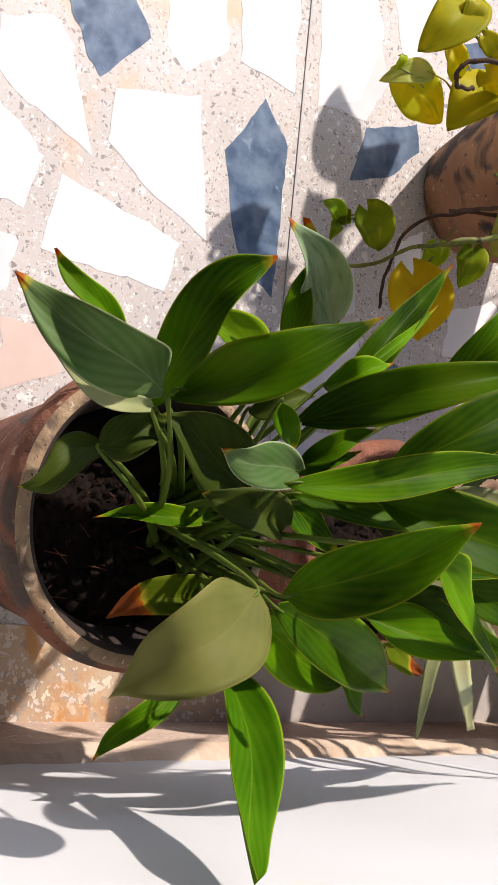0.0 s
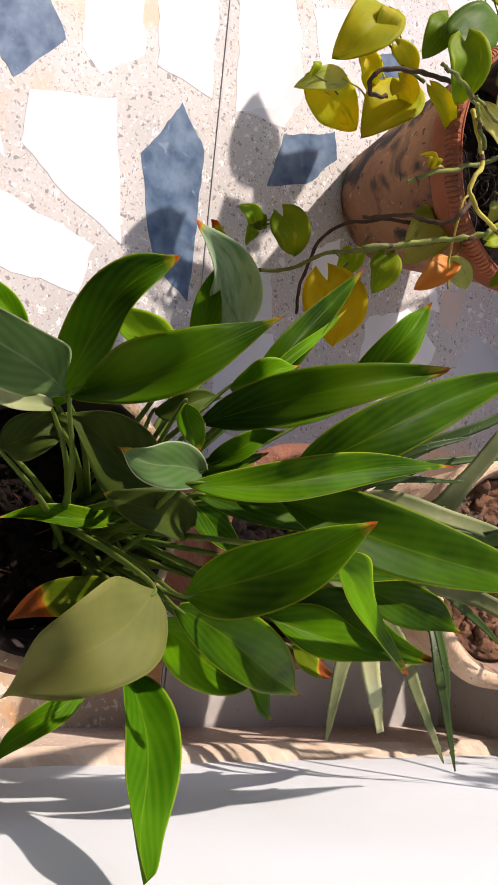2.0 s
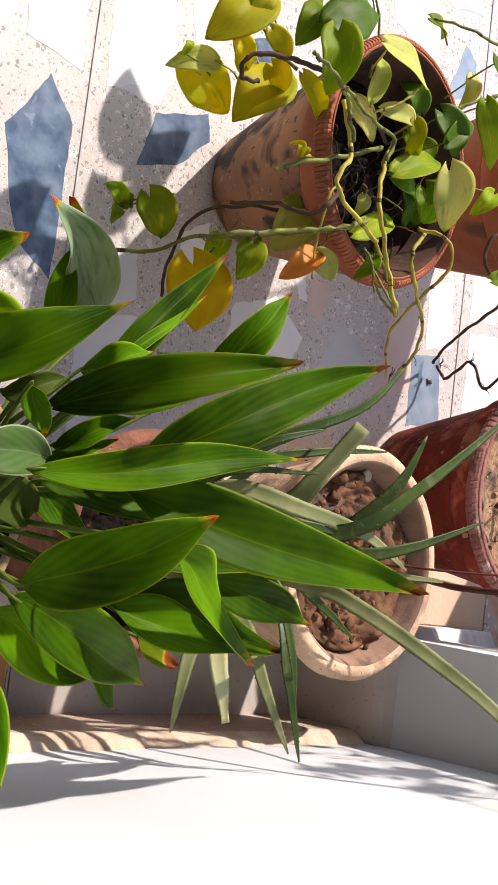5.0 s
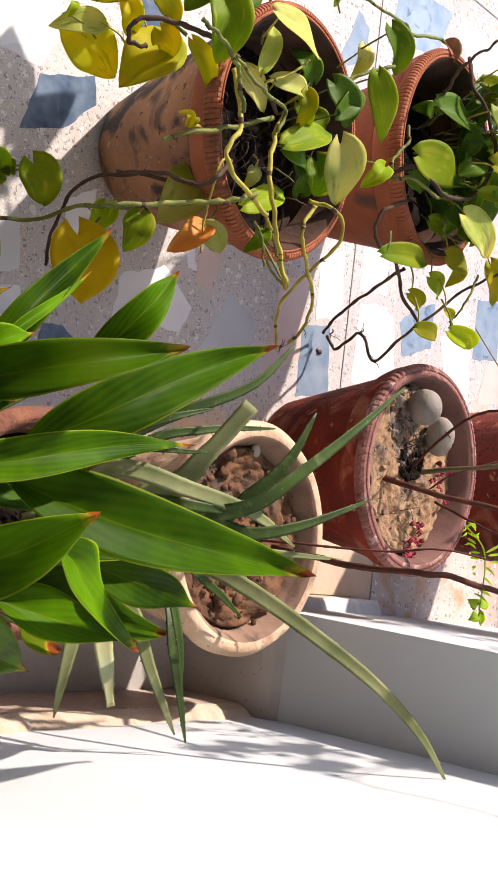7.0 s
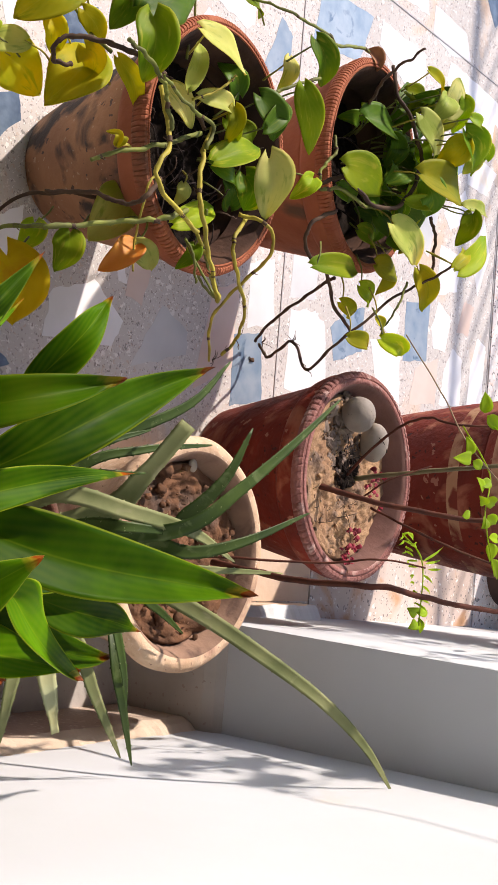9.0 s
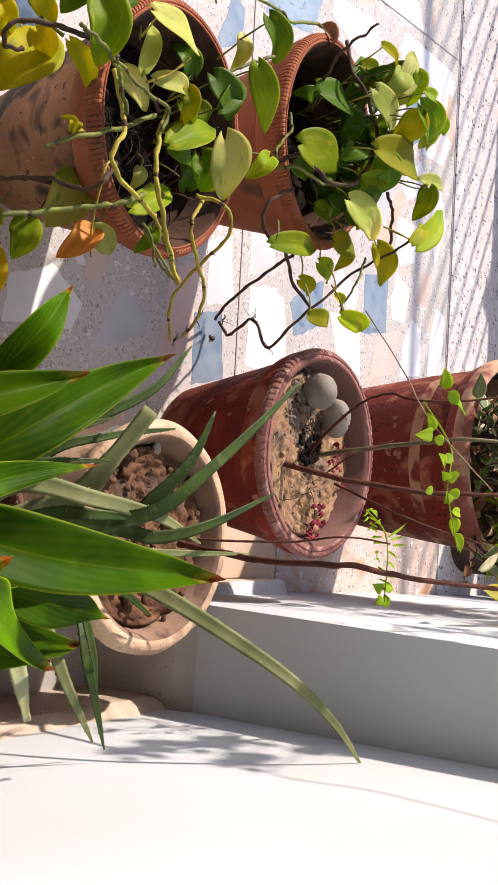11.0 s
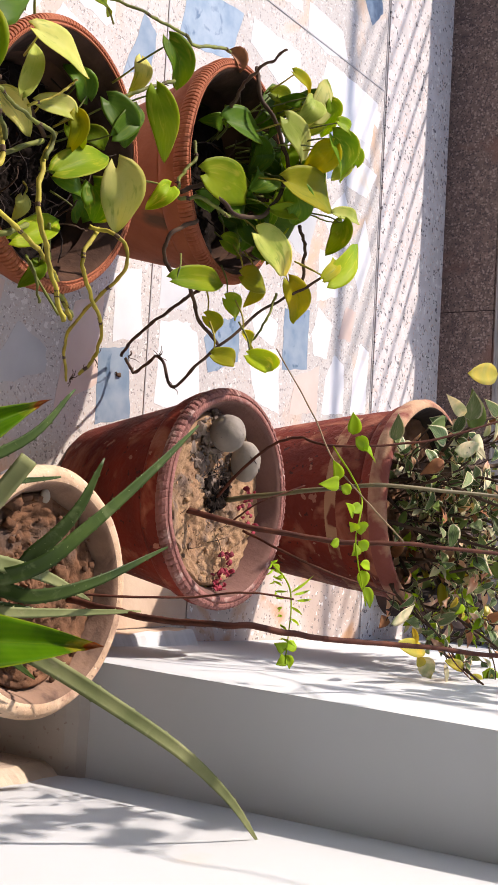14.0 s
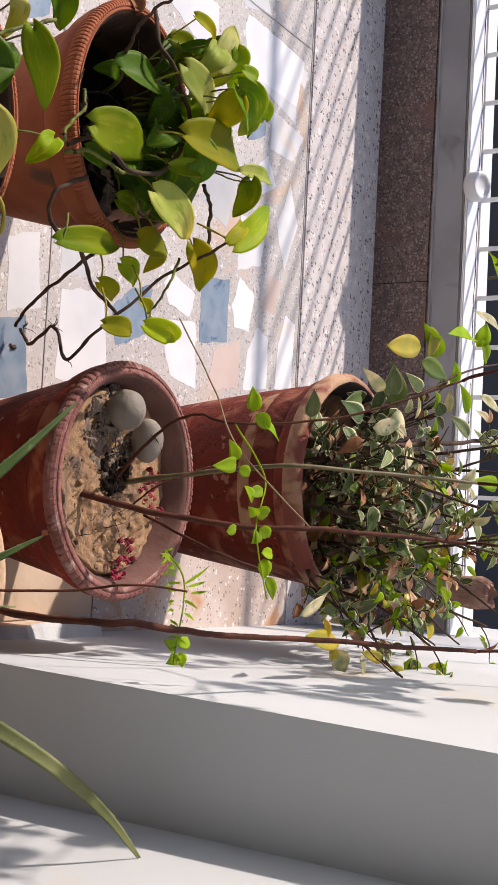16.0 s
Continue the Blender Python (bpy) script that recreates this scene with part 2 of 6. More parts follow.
CANNA_ORANGE = mat("withering_broad_leaf", (0.1, 0.14, 0.004), (0.05, 0.09, 0.003), 9, 0.55, 0.12, 50, translucent=0.2, vary=0.15, spec=0.04, veins=(0.2, 0.2, 0.02), dry=0.66)
CANNA_RIM = mat("pale_leaf_underside", (0.34, 0.36, 0.2), (0.24, 0.28, 0.13), 12, 0.55, 0.1, 50, translucent=0.2, spec=0.1)
STALK = mat("green_stalk", (0.065, 0.12, 0.015), (0.1, 0.14, 0.02), 20, 0.5, 0.1, 50, translucent=0.1, spec=0.15)
POTHOS = mat("pothos_green", (0.29, 0.38, 0.012), (0.11, 0.24, 0.009), 9, 0.5, 0.1, 60, translucent=0.42, vary=0.35, spec=0.1, veins=(0.36, 0.4, 0.05), flecks=(0.48, 0.46, 0.06), fleck_at=0.56)
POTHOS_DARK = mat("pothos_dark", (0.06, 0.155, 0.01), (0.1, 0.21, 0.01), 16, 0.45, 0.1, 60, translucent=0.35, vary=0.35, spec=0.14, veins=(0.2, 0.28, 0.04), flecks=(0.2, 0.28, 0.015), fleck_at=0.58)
POTHOS_YELLOW = mat("pothos_yellow", (0.42, 0.39, 0.015), (0.26, 0.31, 0.012), 14, 0.5, 0.1, 60, translucent=0.45, vary=0.25, stain=(0.46, 0.3, 0.03), stain_scale=14, stain_at=0.7, spec=0.1, veins=(0.4, 0.42, 0.06), flecks=(0.18, 0.26, 0.01), fleck_at=0.58)
POTHOS_PALE = mat("pothos_pale", (0.56, 0.56, 0.2), (0.31, 0.4, 0.07), 12, 0.5, 0.1, 60, translucent=0.35, vary=0.2, spec=0.12, veins=(0.45, 0.46, 0.12), flecks=(0.15, 0.25, 0.02), fleck_at=0.56)
POTHOS_GOLD = mat("pothos_gold", (0.52, 0.47, 0.02), (0.42, 0.37, 0.015), 14, 0.5, 0.1, 60, translucent=0.5, vary=0.15, stain=(0.42, 0.3, 0.02), stain_scale=20, stain_at=0.62, spec=0.08, veins=(0.5, 0.42, 0.04))
ORANGE_LEAF = mat("withered_leaf", (0.56, 0.3, 0.03), (0.5, 0.13, 0.02), 12, 0.6, 0.2, 50, translucent=0.3)
VINE = mat("vine_green", (0.19, 0.22, 0.04), (0.1, 0.11, 0.035), 40, 0.6, 0.2, 80, spec=0.2)
VINE_YELLOW = mat("vine_yellow", (0.42, 0.36, 0.05), (0.27, 0.23, 0.04), 40, 0.6, 0.2, 80, spec=0.2)
VINE_BROWN = mat("vine_brown", (0.06, 0.038, 0.03), (0.1, 0.065, 0.042), 40, 0.75, 0.3, 80, spec=0.12)
STEM_RED = mat("red_stem", (0.105, 0.036, 0.022), (0.06, 0.022, 0.016), 40, 0.7, 0.3, 80, spec=0.12)
STEM_GREEN = mat("olive_stem", (0.125, 0.1, 0.035), (0.085, 0.066, 0.028), 40, 0.6, 0.2, 80)
ALOE = mat("aloe_skin", (0.055, 0.095, 0.02), (0.03, 0.058, 0.013), 22, 0.45, 0.12, 50, [(0.17, 0.21, 0.09)], 210, 0.1, translucent=0.1, vary=0.2, spec=0.2, stain=(0.1, 0.14, 0.05), stain_scale=40, stain_at=0.6)
ALOE_PALE = mat("pale_aloe_skin", (0.26, 0.28, 0.13), (0.15, 0.18, 0.075), 20, 0.55, 0.12, 50, translucent=0.1, vary=0.15, spec=0.12, stain=(0.3, 0.3, 0.17), stain_scale=36, stain_at=0.6)
ALOE_DRY = mat("drying_aloe_skin", (0.35, 0.3, 0.1), (0.33, 0.36, 0.2), 14, 0.6, 0.2, 50)
SPRIG = mat("sprig_green", (0.3, 0.44, 0.02), (0.22, 0.36, 0.02), 20, 0.5, 0.1, 60, translucent=0.45, vary=0.2, spec=0.12)
SHRUB_GREEN = mat("shrub_green", (0.2, 0.27, 0.06), (0.11, 0.18, 0.045), 20, 0.5, 0.1, 60, translucent=0.25, vary=0.3, spec=0.2)
SHRUB_PALE = mat("shrub_pale", (0.66, 0.6, 0.42), (0.32, 0.36, 0.19), 45, 0.55, 0.1, 60, translucent=0.2, vary=0.2, spec=0.2)
SHRUB_PINK = mat("shrub_pink", (0.6, 0.36, 0.26), (0.55, 0.44, 0.28), 40, 0.55, 0.1, 60, translucent=0.2, vary=0.2, spec=0.2)
YELLOW_LEAF = mat("yellow_leaf", (0.5, 0.42, 0.03), (0.36, 0.36, 0.04), 20, 0.4, 0.1, 60, translucent=0.35)
PETAL = mat("dried_petal", (0.3, 0.015, 0.04), (0.13, 0.01, 0.02), 50, 0.8, 0.2, 60)
INSIDE = mat("near_black", (0.03, 0.024, 0.023), (0.05, 0.038, 0.033), 15, 0.95, 0.5, 60, spec=0.1)
DUST_INSIDE = mat("dusty_inside", (0.17, 0.085, 0.068), (0.11, 0.052, 0.042), 12, 0.95, 0.5, 60)
DARK_INNER_CLAY = mat("dark_inner_clay", (0.085, 0.045, 0.03), (0.035, 0.022, 0.018), 18, 0.95, 0.6, 60, spec=0.1)
PEELED = mat("peeled_clay", (0.46, 0.29, 0.18), (0.36, 0.19, 0.12), 14, 0.9, 0.9, 60, stain=(0.22, 0.06, 0.045), stain_scale=13, stain_at=0.47)
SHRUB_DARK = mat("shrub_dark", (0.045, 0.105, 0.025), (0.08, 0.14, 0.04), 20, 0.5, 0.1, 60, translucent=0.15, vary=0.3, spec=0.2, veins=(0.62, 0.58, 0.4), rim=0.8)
SHRUB_GREY = mat("shrub_grey", (0.24, 0.32, 0.13), (0.13, 0.2, 0.07), 30, 0.55, 0.1, 60, translucent=0.2, vary=0.35, spec=0.15, veins=(0.7, 0.64, 0.46), flecks=(0.5, 0.44, 0.3), fleck_at=0.58, rim=0.82)
COARSE = mat("coarse_terrazzo", (0.52, 0.4, 0.27), (0.42, 0.3, 0.2), 8, 0.6, 0.4, 70, [(0.68, 0.6, 0.48), (0.35, 0.3, 0.26), (0.62, 0.56, 0.5)], 62, 0.3, stain=(0.5, 0.25, 0.08), stain_scale=12, stain_at=0.56)
TAN_CEMENT = mat("tan_cement", (0.6, 0.47, 0.36), (0.5, 0.37, 0.27), 8, 0.8, 0.3, 50, stain=(0.38, 0.27, 0.19), stain_scale=12, stain_at=0.6)
RUSTY = mat("rusty_terrazzo", (0.58, 0.5, 0.45), (0.45, 0.35, 0.29), 9, 0.5, 0.2, 70, [(0.7, 0.68, 0.65), (0.2, 0.17, 0.16)], 85, 0.22, stain=(0.5, 0.29, 0.16), stain_scale=10, stain_at=0.53)
# brown clay with the shade by the kerb mixed into its tone
SHADE_BROWN = mat("shade_brown_clay", (0.075, 0.04, 0.03), (0.05, 0.028, 0.022), 14, 0.85, 0.4, 60)
GREY_SKIRT = mat("grey_skirting", (0.47, 0.44, 0.41), (0.38, 0.35, 0.32), 9, 0.7, 0.3, 60, [(0.36, 0.3, 0.27)], 110, 0.15)
BEAD = mat("pale_cement", (0.42, 0.41, 0.41), (0.32, 0.31, 0.31), 12, 0.9, 0.4, 60)
BARK = mat("crumbling_clay", (0.3, 0.17, 0.12), (0.16, 0.085, 0.06), 30, 0.95, 1.0, 70)
OLD_RED = mat("old_terracotta", (0.23, 0.085, 0.045), (0.13, 0.05, 0.03), 16, 0.9, 1.0, 45, [(0.3, 0.2, 0.13), (0.06, 0.035, 0.025)], 75, 0.16, stain=(0.07, 0.05, 0.04), stain_scale=13, stain_at=0.52, bump_far=0.007)
PATCHY = mat("patchy_clay", (0.42, 0.24, 0.13), (0.34, 0.17, 0.09), 14, 0.9, 0.7, 60, stain=(0.16, 0.022, 0.01), stain_scale=22, stain_at=0.44)
DRY_LEAF = mat("dry_brown_leaf", (0.34, 0.14, 0.05), (0.2, 0.075, 0.03), 60, 0.8, 0.4, 60, translucent=0.1)
STRAW = mat("dry_straw", (0.3, 0.22, 0.13), (0.2, 0.14, 0.08), 30, 0.9, 0.2, 60)
# kept dark so the added enclosure throws little light back
DARK_SURROUND = mat("dark_surround", (0.1, 0.095, 0.1), (0.07, 0.065, 0.07), 1.5, 0.9, 0.2, 10)
GROUND = mat("far_ground", (0.09, 0.08, 0.07), (0.06, 0.055, 0.045), 0.4, 0.95, 0.2, 4)


# ---- mesh helpers ----
def obj(name, bm, material, parent=None, label="", smooth=False):
    me = bpy.data.meshes.new(name)
    bmesh.ops.recalc_face_normals(bm, faces=bm.faces)
    for f in bm.faces:
        f.smooth = smooth
    bm.to_mesh(me)
    bm.free()
    for m in (material if isinstance(material, (list, tuple)) else [material]):
        me.materials.append(m)
    ob = new(name, me)
    if parent:
        ob.parent = parent
    if label:
        ob["label"] = label
    return ob


def part(name, bm, material, parent, label="", smooth=True):
    return obj(name, bm, material, parent, label, smooth)


def thing(name, place, label, category, group="", kind=""):
    ob = new(name)
    ob.empty_display_size = 0.02
    ob.location = place
    tagged(ob, label, category, group, kind)
    return ob


def box(x0, x1, y0, y1, z0, z1, bevel=0.0, bm=None):
    bm = bm or bmesh.new()
    got = bmesh.ops.create_cube(bm, size=1, matrix=Matrix.LocRotScale(((x0 + x1) / 2, (y0 + y1) / 2, (z0 + z1) / 2), None, (x1 - x0, y1 - y0, z1 - z0)))
    if bevel:
        edges = list({e for v in got["verts"] for e in v.link_edges})
        bmesh.ops.bevel(bm, geom=edges, offset=bevel, segments=2, affect="EDGES")
    return bm


def lathe(profile, steps=72, wobble=0.0, seed=0.0, notch=None, caps=True):
    """Turns (radius, height) pairs round z. notch: (first, last, count, depth): ribs pressed slanting into those rings."""
    bm = bmesh.new()
    rings = []
    for i, (r, z) in enumerate(profile):
        ring = []
        for k in range(steps):
            a = 2 * math.pi * k / steps
            d = 1 + wobble * noise.noise((math.cos(a) * 1.7, math.sin(a) * 1.7, z * 9 + seed))
            rr = r * d
            if notch and notch[0] <= i <= notch[1]:
                rr += notch[3] * (math.sin(notch[2] * a + 2.2 * (i - notch[0])))
            ring.append(bm.verts.new((rr * math.cos(a), rr * math.sin(a), z + wobble * 0.06 * noise.noise((math.cos(a) * 2, math.sin(a) * 2, seed + 5)))))
        rings.append(ring)
    for a, b in zip(rings, rings[1:]):
        for k in range(steps):
            bm.faces.new((a[k], a[(k + 1) % steps], b[(k + 1) % steps], b[k]))
    if caps:
        bm.faces.new(rings[0])
        bm.faces.new(rings[-1])
    return bm


def curve_points(ctrl, n):
    """n points on a smooth line through the control points."""
    c = [Vector(p) for p in ctrl]
    c = [c[0] * 2 - c[1]] + c + [c[-1] * 2 - c[-2]]
    out = []
    spans = len(c) - 3
    for k in range(n):
        u = k / (n - 1) * spans
        i = min(int(u), spans - 1)
        f = u - i
        p0, p1, p2, p3 = c[i:i + 4]
        out.append(0.5 * ((2 * p1) + (p2 - p0) * f + (2 * p0 - 5 * p1 + 4 * p2 - p3) * f * f + (3 * p1 - p0 - 3 * p2 + p3) * f ** 3))
    return out


def tube_mesh(ctrl, r0, r1, sides=7, n=None, knots=0.0, bm=None, seed=0, kink=0.0):
    bm = bm or bmesh.new()
    n = n or 6 * len(ctrl)
    pts = curve_points(ctrl, n)
    rings = []
    side = None
    for k, p in enumerate(pts):
        d = (pts[min(k + 1, n - 1)] - pts[max(k - 1, 0)]).normalized()
        side = d.orthogonal() if side is None else (side - d * side.dot(d))
        side.normalize()
        up = d.cross(side)
        r = r0 + (r1 - r0) * k / (n - 1)
        if kink and 0 < k < n - 1:
            p = p + side * (kink * noise.noise((k * 0.33, seed * 1.7, 2.5))) + up * (kink * noise.noise((k * 0.33, seed * 2.3, 9.5)))
        if knots and (k + seed) % 5 == 2:
            r *= 1 + knots
        r *= 1 + 0.1 * noise.noise((k * 1.3, seed, 0.5))
        rings.append([bm.verts.new(p + r * (math.cos(2 * math.pi * j / sides) * side + math.sin(2 * math.pi * j / sides) * up)) for j in range(sides)])
    for a, b in zip(rings, rings[1:]):
        for j in range(sides):
            bm.faces.new((a[j], a[(j + 1) % sides], b[(j + 1) % sides], b[j]))
    bm.faces.new(rings[0])
    bm.faces.new(rings[-1])
    return bm


def blade(ctrl, width, up=(0, -0.3, 1), fold=0.25, shape="lance", thick=0.0008, turn=0.0, wave=0.0, seed=0, n=18, m=8, bm=None, twist=0.0, sway=0.0):
    """A leaf blade along a line: width at its widest, up the way its face looks, fold how far its halves rise like a V, turn and twist in degrees,
    wave the ripple of its rim."""
    bm = bm or bmesh.new()
    uv = bm.loops.layers.uv.verify()
    spot = {}
    pts = curve_points(ctrl, n + 1)
    top, bottom = [], []
    for i, p in enumerate(pts):
        u = i / n
        d = (pts[min(i + 1, n)] - pts[max(i - 1, 0)]).normalized()
        side = d.cross(Vector(up)).normalized()
        nor = side.cross(d).normalized()
        a = radians(turn + twist * (u - 0.5))
        side, nor = side * math.cos(a) + nor * math.sin(a), nor * math.cos(a) - side * math.sin(a)
        if shape == "lance":
            w = 3.42 * u ** 0.72 * (1 - u) ** 1.15
            w = max(w, 0.13 * (1 - u), 0.11 if 0.8 < u < 0.985 else 0.0)
        elif shape == "long":
            w = 1.9 * u ** 0.35 * (1 - u) ** 0.55
        elif shape == "broad":
            w = 3.15 * u ** 0.62 * (1 - u) ** 1.2
        elif shape == "heart":
            w = math.sin(math.pi * min(1.0, u + 0.006) ** 0.68) ** 0.68 * (1 - 0.1 * u * u)
        else:
            w = math.sin(math.pi * u) ** 0.7
        w = max(w, 0.012) * width / 2
        p = p + side * (sway * math.sin(2 * math.pi * u))
        rt, rb = [], []
        for j in range(m + 1):
            v = 2 * j / m - 1
            q = p + side * (v * w) + nor * (fold * w * (abs(v) ** 1.4))
            q += nor * (wave * width * math.sin(7 * u + 3 * seed + (1.7 if v > 0 else 0)) * v * v)
            q += nor * (0.03 * width * noise.noise((u * 4, v * 2, seed * 3.3)))
            if shape == "heart":
                q -= d * (0.26 * width * (abs(v) ** 1.3) * (1 - u) ** 5)
            rt.append(bm.verts.new(q + nor * thick / 2))
            rb.append(bm.verts.new(q - nor * thick / 2))
            spot[rt[-1]] = spot[rb[-1]] = (u, (v + 1) / 2)
        top.append(rt)
        bottom.append(rb)
    for i in range(n):
        for j in range(m):
            for grid, flip in ((top, False), (bottom, True)):
                f = bm.faces.new((grid[i][j], grid[i][j + 1], grid[i + 1][j + 1], grid[i + 1][j]))
                for c in f.loops:
                    c[uv].uv = spot[c.vert]
        for j in (0, m):
            bm.faces.new((top[i][j], top[i + 1][j], bottom[i + 1][j], bottom[i][j]))
    for i in (0, n):
        for j in range(m):
            bm.faces.new((top[i][j], bottom[i][j], bottom[i][j + 1], top[i][j + 1]))
    return bm


# ---- the place ----
WX = 0.370        # face of the white wall
PX, PY = 0.232, 1.475   # the pilaster's corner
KY = 2.968        # foot of the kerb
slab = obj("floor", box(-3.2, 0.62, -1.6, 3.4, -0.16, 0.0), TERRAZZO)
tagged(slab, "pinkish speckled terrazzo floor set with broken marble pieces", "floor", kind="structure")
band = obj("floor_border", box(-3.2, 0.3, 2.613, KY + 0.02, 0.0005, 0.004), BORDER)
tagged(band, "grey speckled terrazzo border strip beside the kerb", "floor", kind="structure")
for y in (0.956, 1.788, 2.609):
    o = obj("trim", box(-3.2, 0.355, y - 0.0014, y + 0.0014, -0.01, 0.0016), STRIP)
    tagged(o, "thin dark dividing strip in the terrazzo floor", "trim", kind="structure")
for x in (-0.993, -2.65):
    o = obj("trim", box(x - 0.0014, x + 0.0014, -1.6, 2.605, -0.01, 0.0016), STRIP)
    tagged(o, "thin dark dividing strip in the terrazzo floor", "trim", kind="structure")

edge = obj("floor_edge", box(0.25, WX - 0.014, -1.6, 0.951, 0.0005, 0.0035), COARSE)
tagged(edge, "coarse orange-stained terrazzo strip along the wall", "floor", kind="structure")
# corner shade put into the floor as a plainer, darker strip
edge = obj("floor_edge", box(0.19, WX - 0.014, 0.959, PY - 0.014, 0.0005, 0.0035), GREY_SKIRT)
tagged(edge, "plain darker floor strip standing in for shade by the wall", "floor", kind="structure")
edge = obj("floor_edge", box(0.05, PX - 0.03, PY + 0.002, 1.94, 0.0005, 0.0035), TAN_CEMENT)
tagged(edge, "smooth tan cement strip along the pilaster's foot", "floor", kind="structure")
edge = obj("floor_edge", box(0.06, PX + 0.022, 1.944, 2.603, 0.0005, 0.0035), RUSTY)
tagged(edge, "rust-stained speckled strip along the pilaster's foot", "floor", kind="structure")
wall = obj("wall_east", box(WX, WX + 0.23, -1.6, PY, -0.16, 3.0), WALL)
tagged(wall, "white painted plaster wall, sunlit, with plant shadows", "wall", kind="structure")
bm = box(PX, WX + 0.23, PY, 3.4, -0.16, 3.0)
for v in bm.verts:      # its face leans back a little as it rises, and runs a little askew
    if v.co.x < WX:
        v.co.x = (PX - 0.024 if v.co.z < 0 else PX + 0.055) + 0.04 * (v.co.y - PY)
pilaster = obj("wall_pilaster", bm, WALL)
tagged(pilaster, "white painted pilaster standing out from the wall", "wall", kind="structure")


def skirting(name, x0, x1, y0, y1, h, axis, cells=110, faces=None, rough=1.0):
    """Terrazzo skirting with a chipped, uneven cement top."""
    bm = bmesh.new()
    length = (y1 - y0) if axis == "y" else (x1 - x0)
    n = max(3, int(length * cells))
    rows = []
    for i in range(n + 1):
        s = i / n * length
        dz = rough * (0.008 * noise.noise((s * 14, h * 7, x0 * 9)) + 0.007 * noise.noise((s * 50, 2.0, 0)) - 0.008 * max(0.0, noise.noise((s * 24, 5.0, h))))
        dp = 0.003 * noise.noise((s * 22, 7.0, x0 * 5))
        if axis == "y":
            sec = [(x1, 0), (x0, 0), (x0 + dp, h * 0.9 + dz), (x0 + 0.006 + dp, h + dz), (x1, h + 0.012 + dz)]
            rows.append([bm.verts.new((a, y0 + s, b)) for a, b in sec])
        else:
            sec = [(y1, 0), (y0, 0), (y0 + dp, h * 0.9 + dz), (y0 + 0.006 + dp, h + dz), (y1, h + 0.012 + dz)]
            rows.append([bm.verts.new((x0 + s, a, b)) for a, b in sec])
    for a, b in zip(rows, rows[1:]):
        for k in range(4):
            f = bm.faces.new((a[k], a[k + 1], b[k + 1], b[k]))
            f.material_index = 1 if k >= 2 else 0
    for r in (rows[0], rows[-1]):
        bm.faces.new(r)
    o = obj(name, bm, faces or [SKIRT, CEMENT])
    tagged(o, "terrazzo skirting with a chipped cement top edge", "skirting", kind="structure")


skirting("baseboard", WX - 0.015, WX + 0.001, -1.6, PY - 0.016, 0.145, "y")
skirting("baseboard", PX - 0.033, WX, PY - 0.015, PY + 0.001, 0.178, "x", faces=[GREY_SKIRT, GREY_SKIRT], rough=0.1)
skirting("baseboard", PX - 0.0275, PX + 0.002, PY + 0.002, 1.9, 0.05, "y", faces=[TAN_CEMENT, WALL], rough=0.7)

kerb = obj("kerb", box(-3.2, PX + 0.045, KY, KY + 0.05, 0.0, 0.148, 0.004), GRANITE)
tagged(kerb, "dark speckled granite facing of the kerb", "kerb", kind="structure")
o = obj("trim", box(-0.545, -0.543, KY - 0.001, KY + 0.02, 0.0, 0.147), INSIDE)
tagged(o, "thin dark joint between two granite slabs", "trim", kind="structure")
coping = obj("coping", box(-3.2, PX + 0.06, KY + 0.003, KY + 0.13, 0.15, 0.226, 0.004), GREY_CEMENT)
tagged(coping, "grey cement band on top of the granite kerb", "kerb", kind="structure")
core = obj("kerb_core", box(-3.2, PX + 0.06, KY + 0.052, KY + 0.13, -0.16, 0.148), GREY_CEMENT)
tagged(core, "grey cement core of the kerb", "kerb", kind="structure")
bead = obj("trim", box(-3.2, PX + 0.06, KY - 0.001, KY + 0.04, 0.1485, 0.158, 0.003), BEAD)
tagged(bead, "pale cement line between the granite and the grey band", "trim", kind="structure")
sill = obj("sill", box(-3.2, PX + 0.06, KY + 0.001, KY + 0.16, 0.2285, 0.237, 0.003), WHITE_PAINT)
tagged(sill, "chipped white painted sill under the railing bars", "sill", kind="structure")
# unseen ceiling and walls, added to hold back sky and bounce light
sky_blocker = obj("ceiling", box(-3.4, 0.62, -1.85, 1.3, 2.7, 2.85), DARK_SURROUND)
tagged(sky_blocker, "unseen dark slab overhead, added to cut sky light", "ceiling", kind="structure")
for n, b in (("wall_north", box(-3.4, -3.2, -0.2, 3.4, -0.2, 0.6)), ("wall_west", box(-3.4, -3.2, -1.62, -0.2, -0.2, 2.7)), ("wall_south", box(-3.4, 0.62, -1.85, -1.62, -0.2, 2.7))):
    tagged(obj(n, b, DARK_SURROUND), "unseen dark grey wall, added to close in the light", "wall", kind="structure")
ground = obj("ground", box(-400, 400, -400, 400, -3.6, -3.5), GROUND)
tagged(ground, "dark earth ground below the terrace", "ground", kind="structure")
# added dark sheet in place of the shade past the railing bars
backdrop = obj("backdrop", box(-14, 9, 7.5, 7.9, -3.5, 0.4), DARK_SURROUND)
tagged(backdrop, "dark backdrop standing in for the shade beyond the railing", "wall", kind="structure")

# railing
rail = thing("railing", (-1, 3.15, 0.14), "white painted steel railing with thin upright bars on the kerb", "railing")


def rail_part(name, bm, material=WHITE_PAINT, label=""):
    o = part(name, bm, material, rail, label, False)
    o.matrix_parent_inverse = Matrix.Translation(rail.location).inverted()
    return o


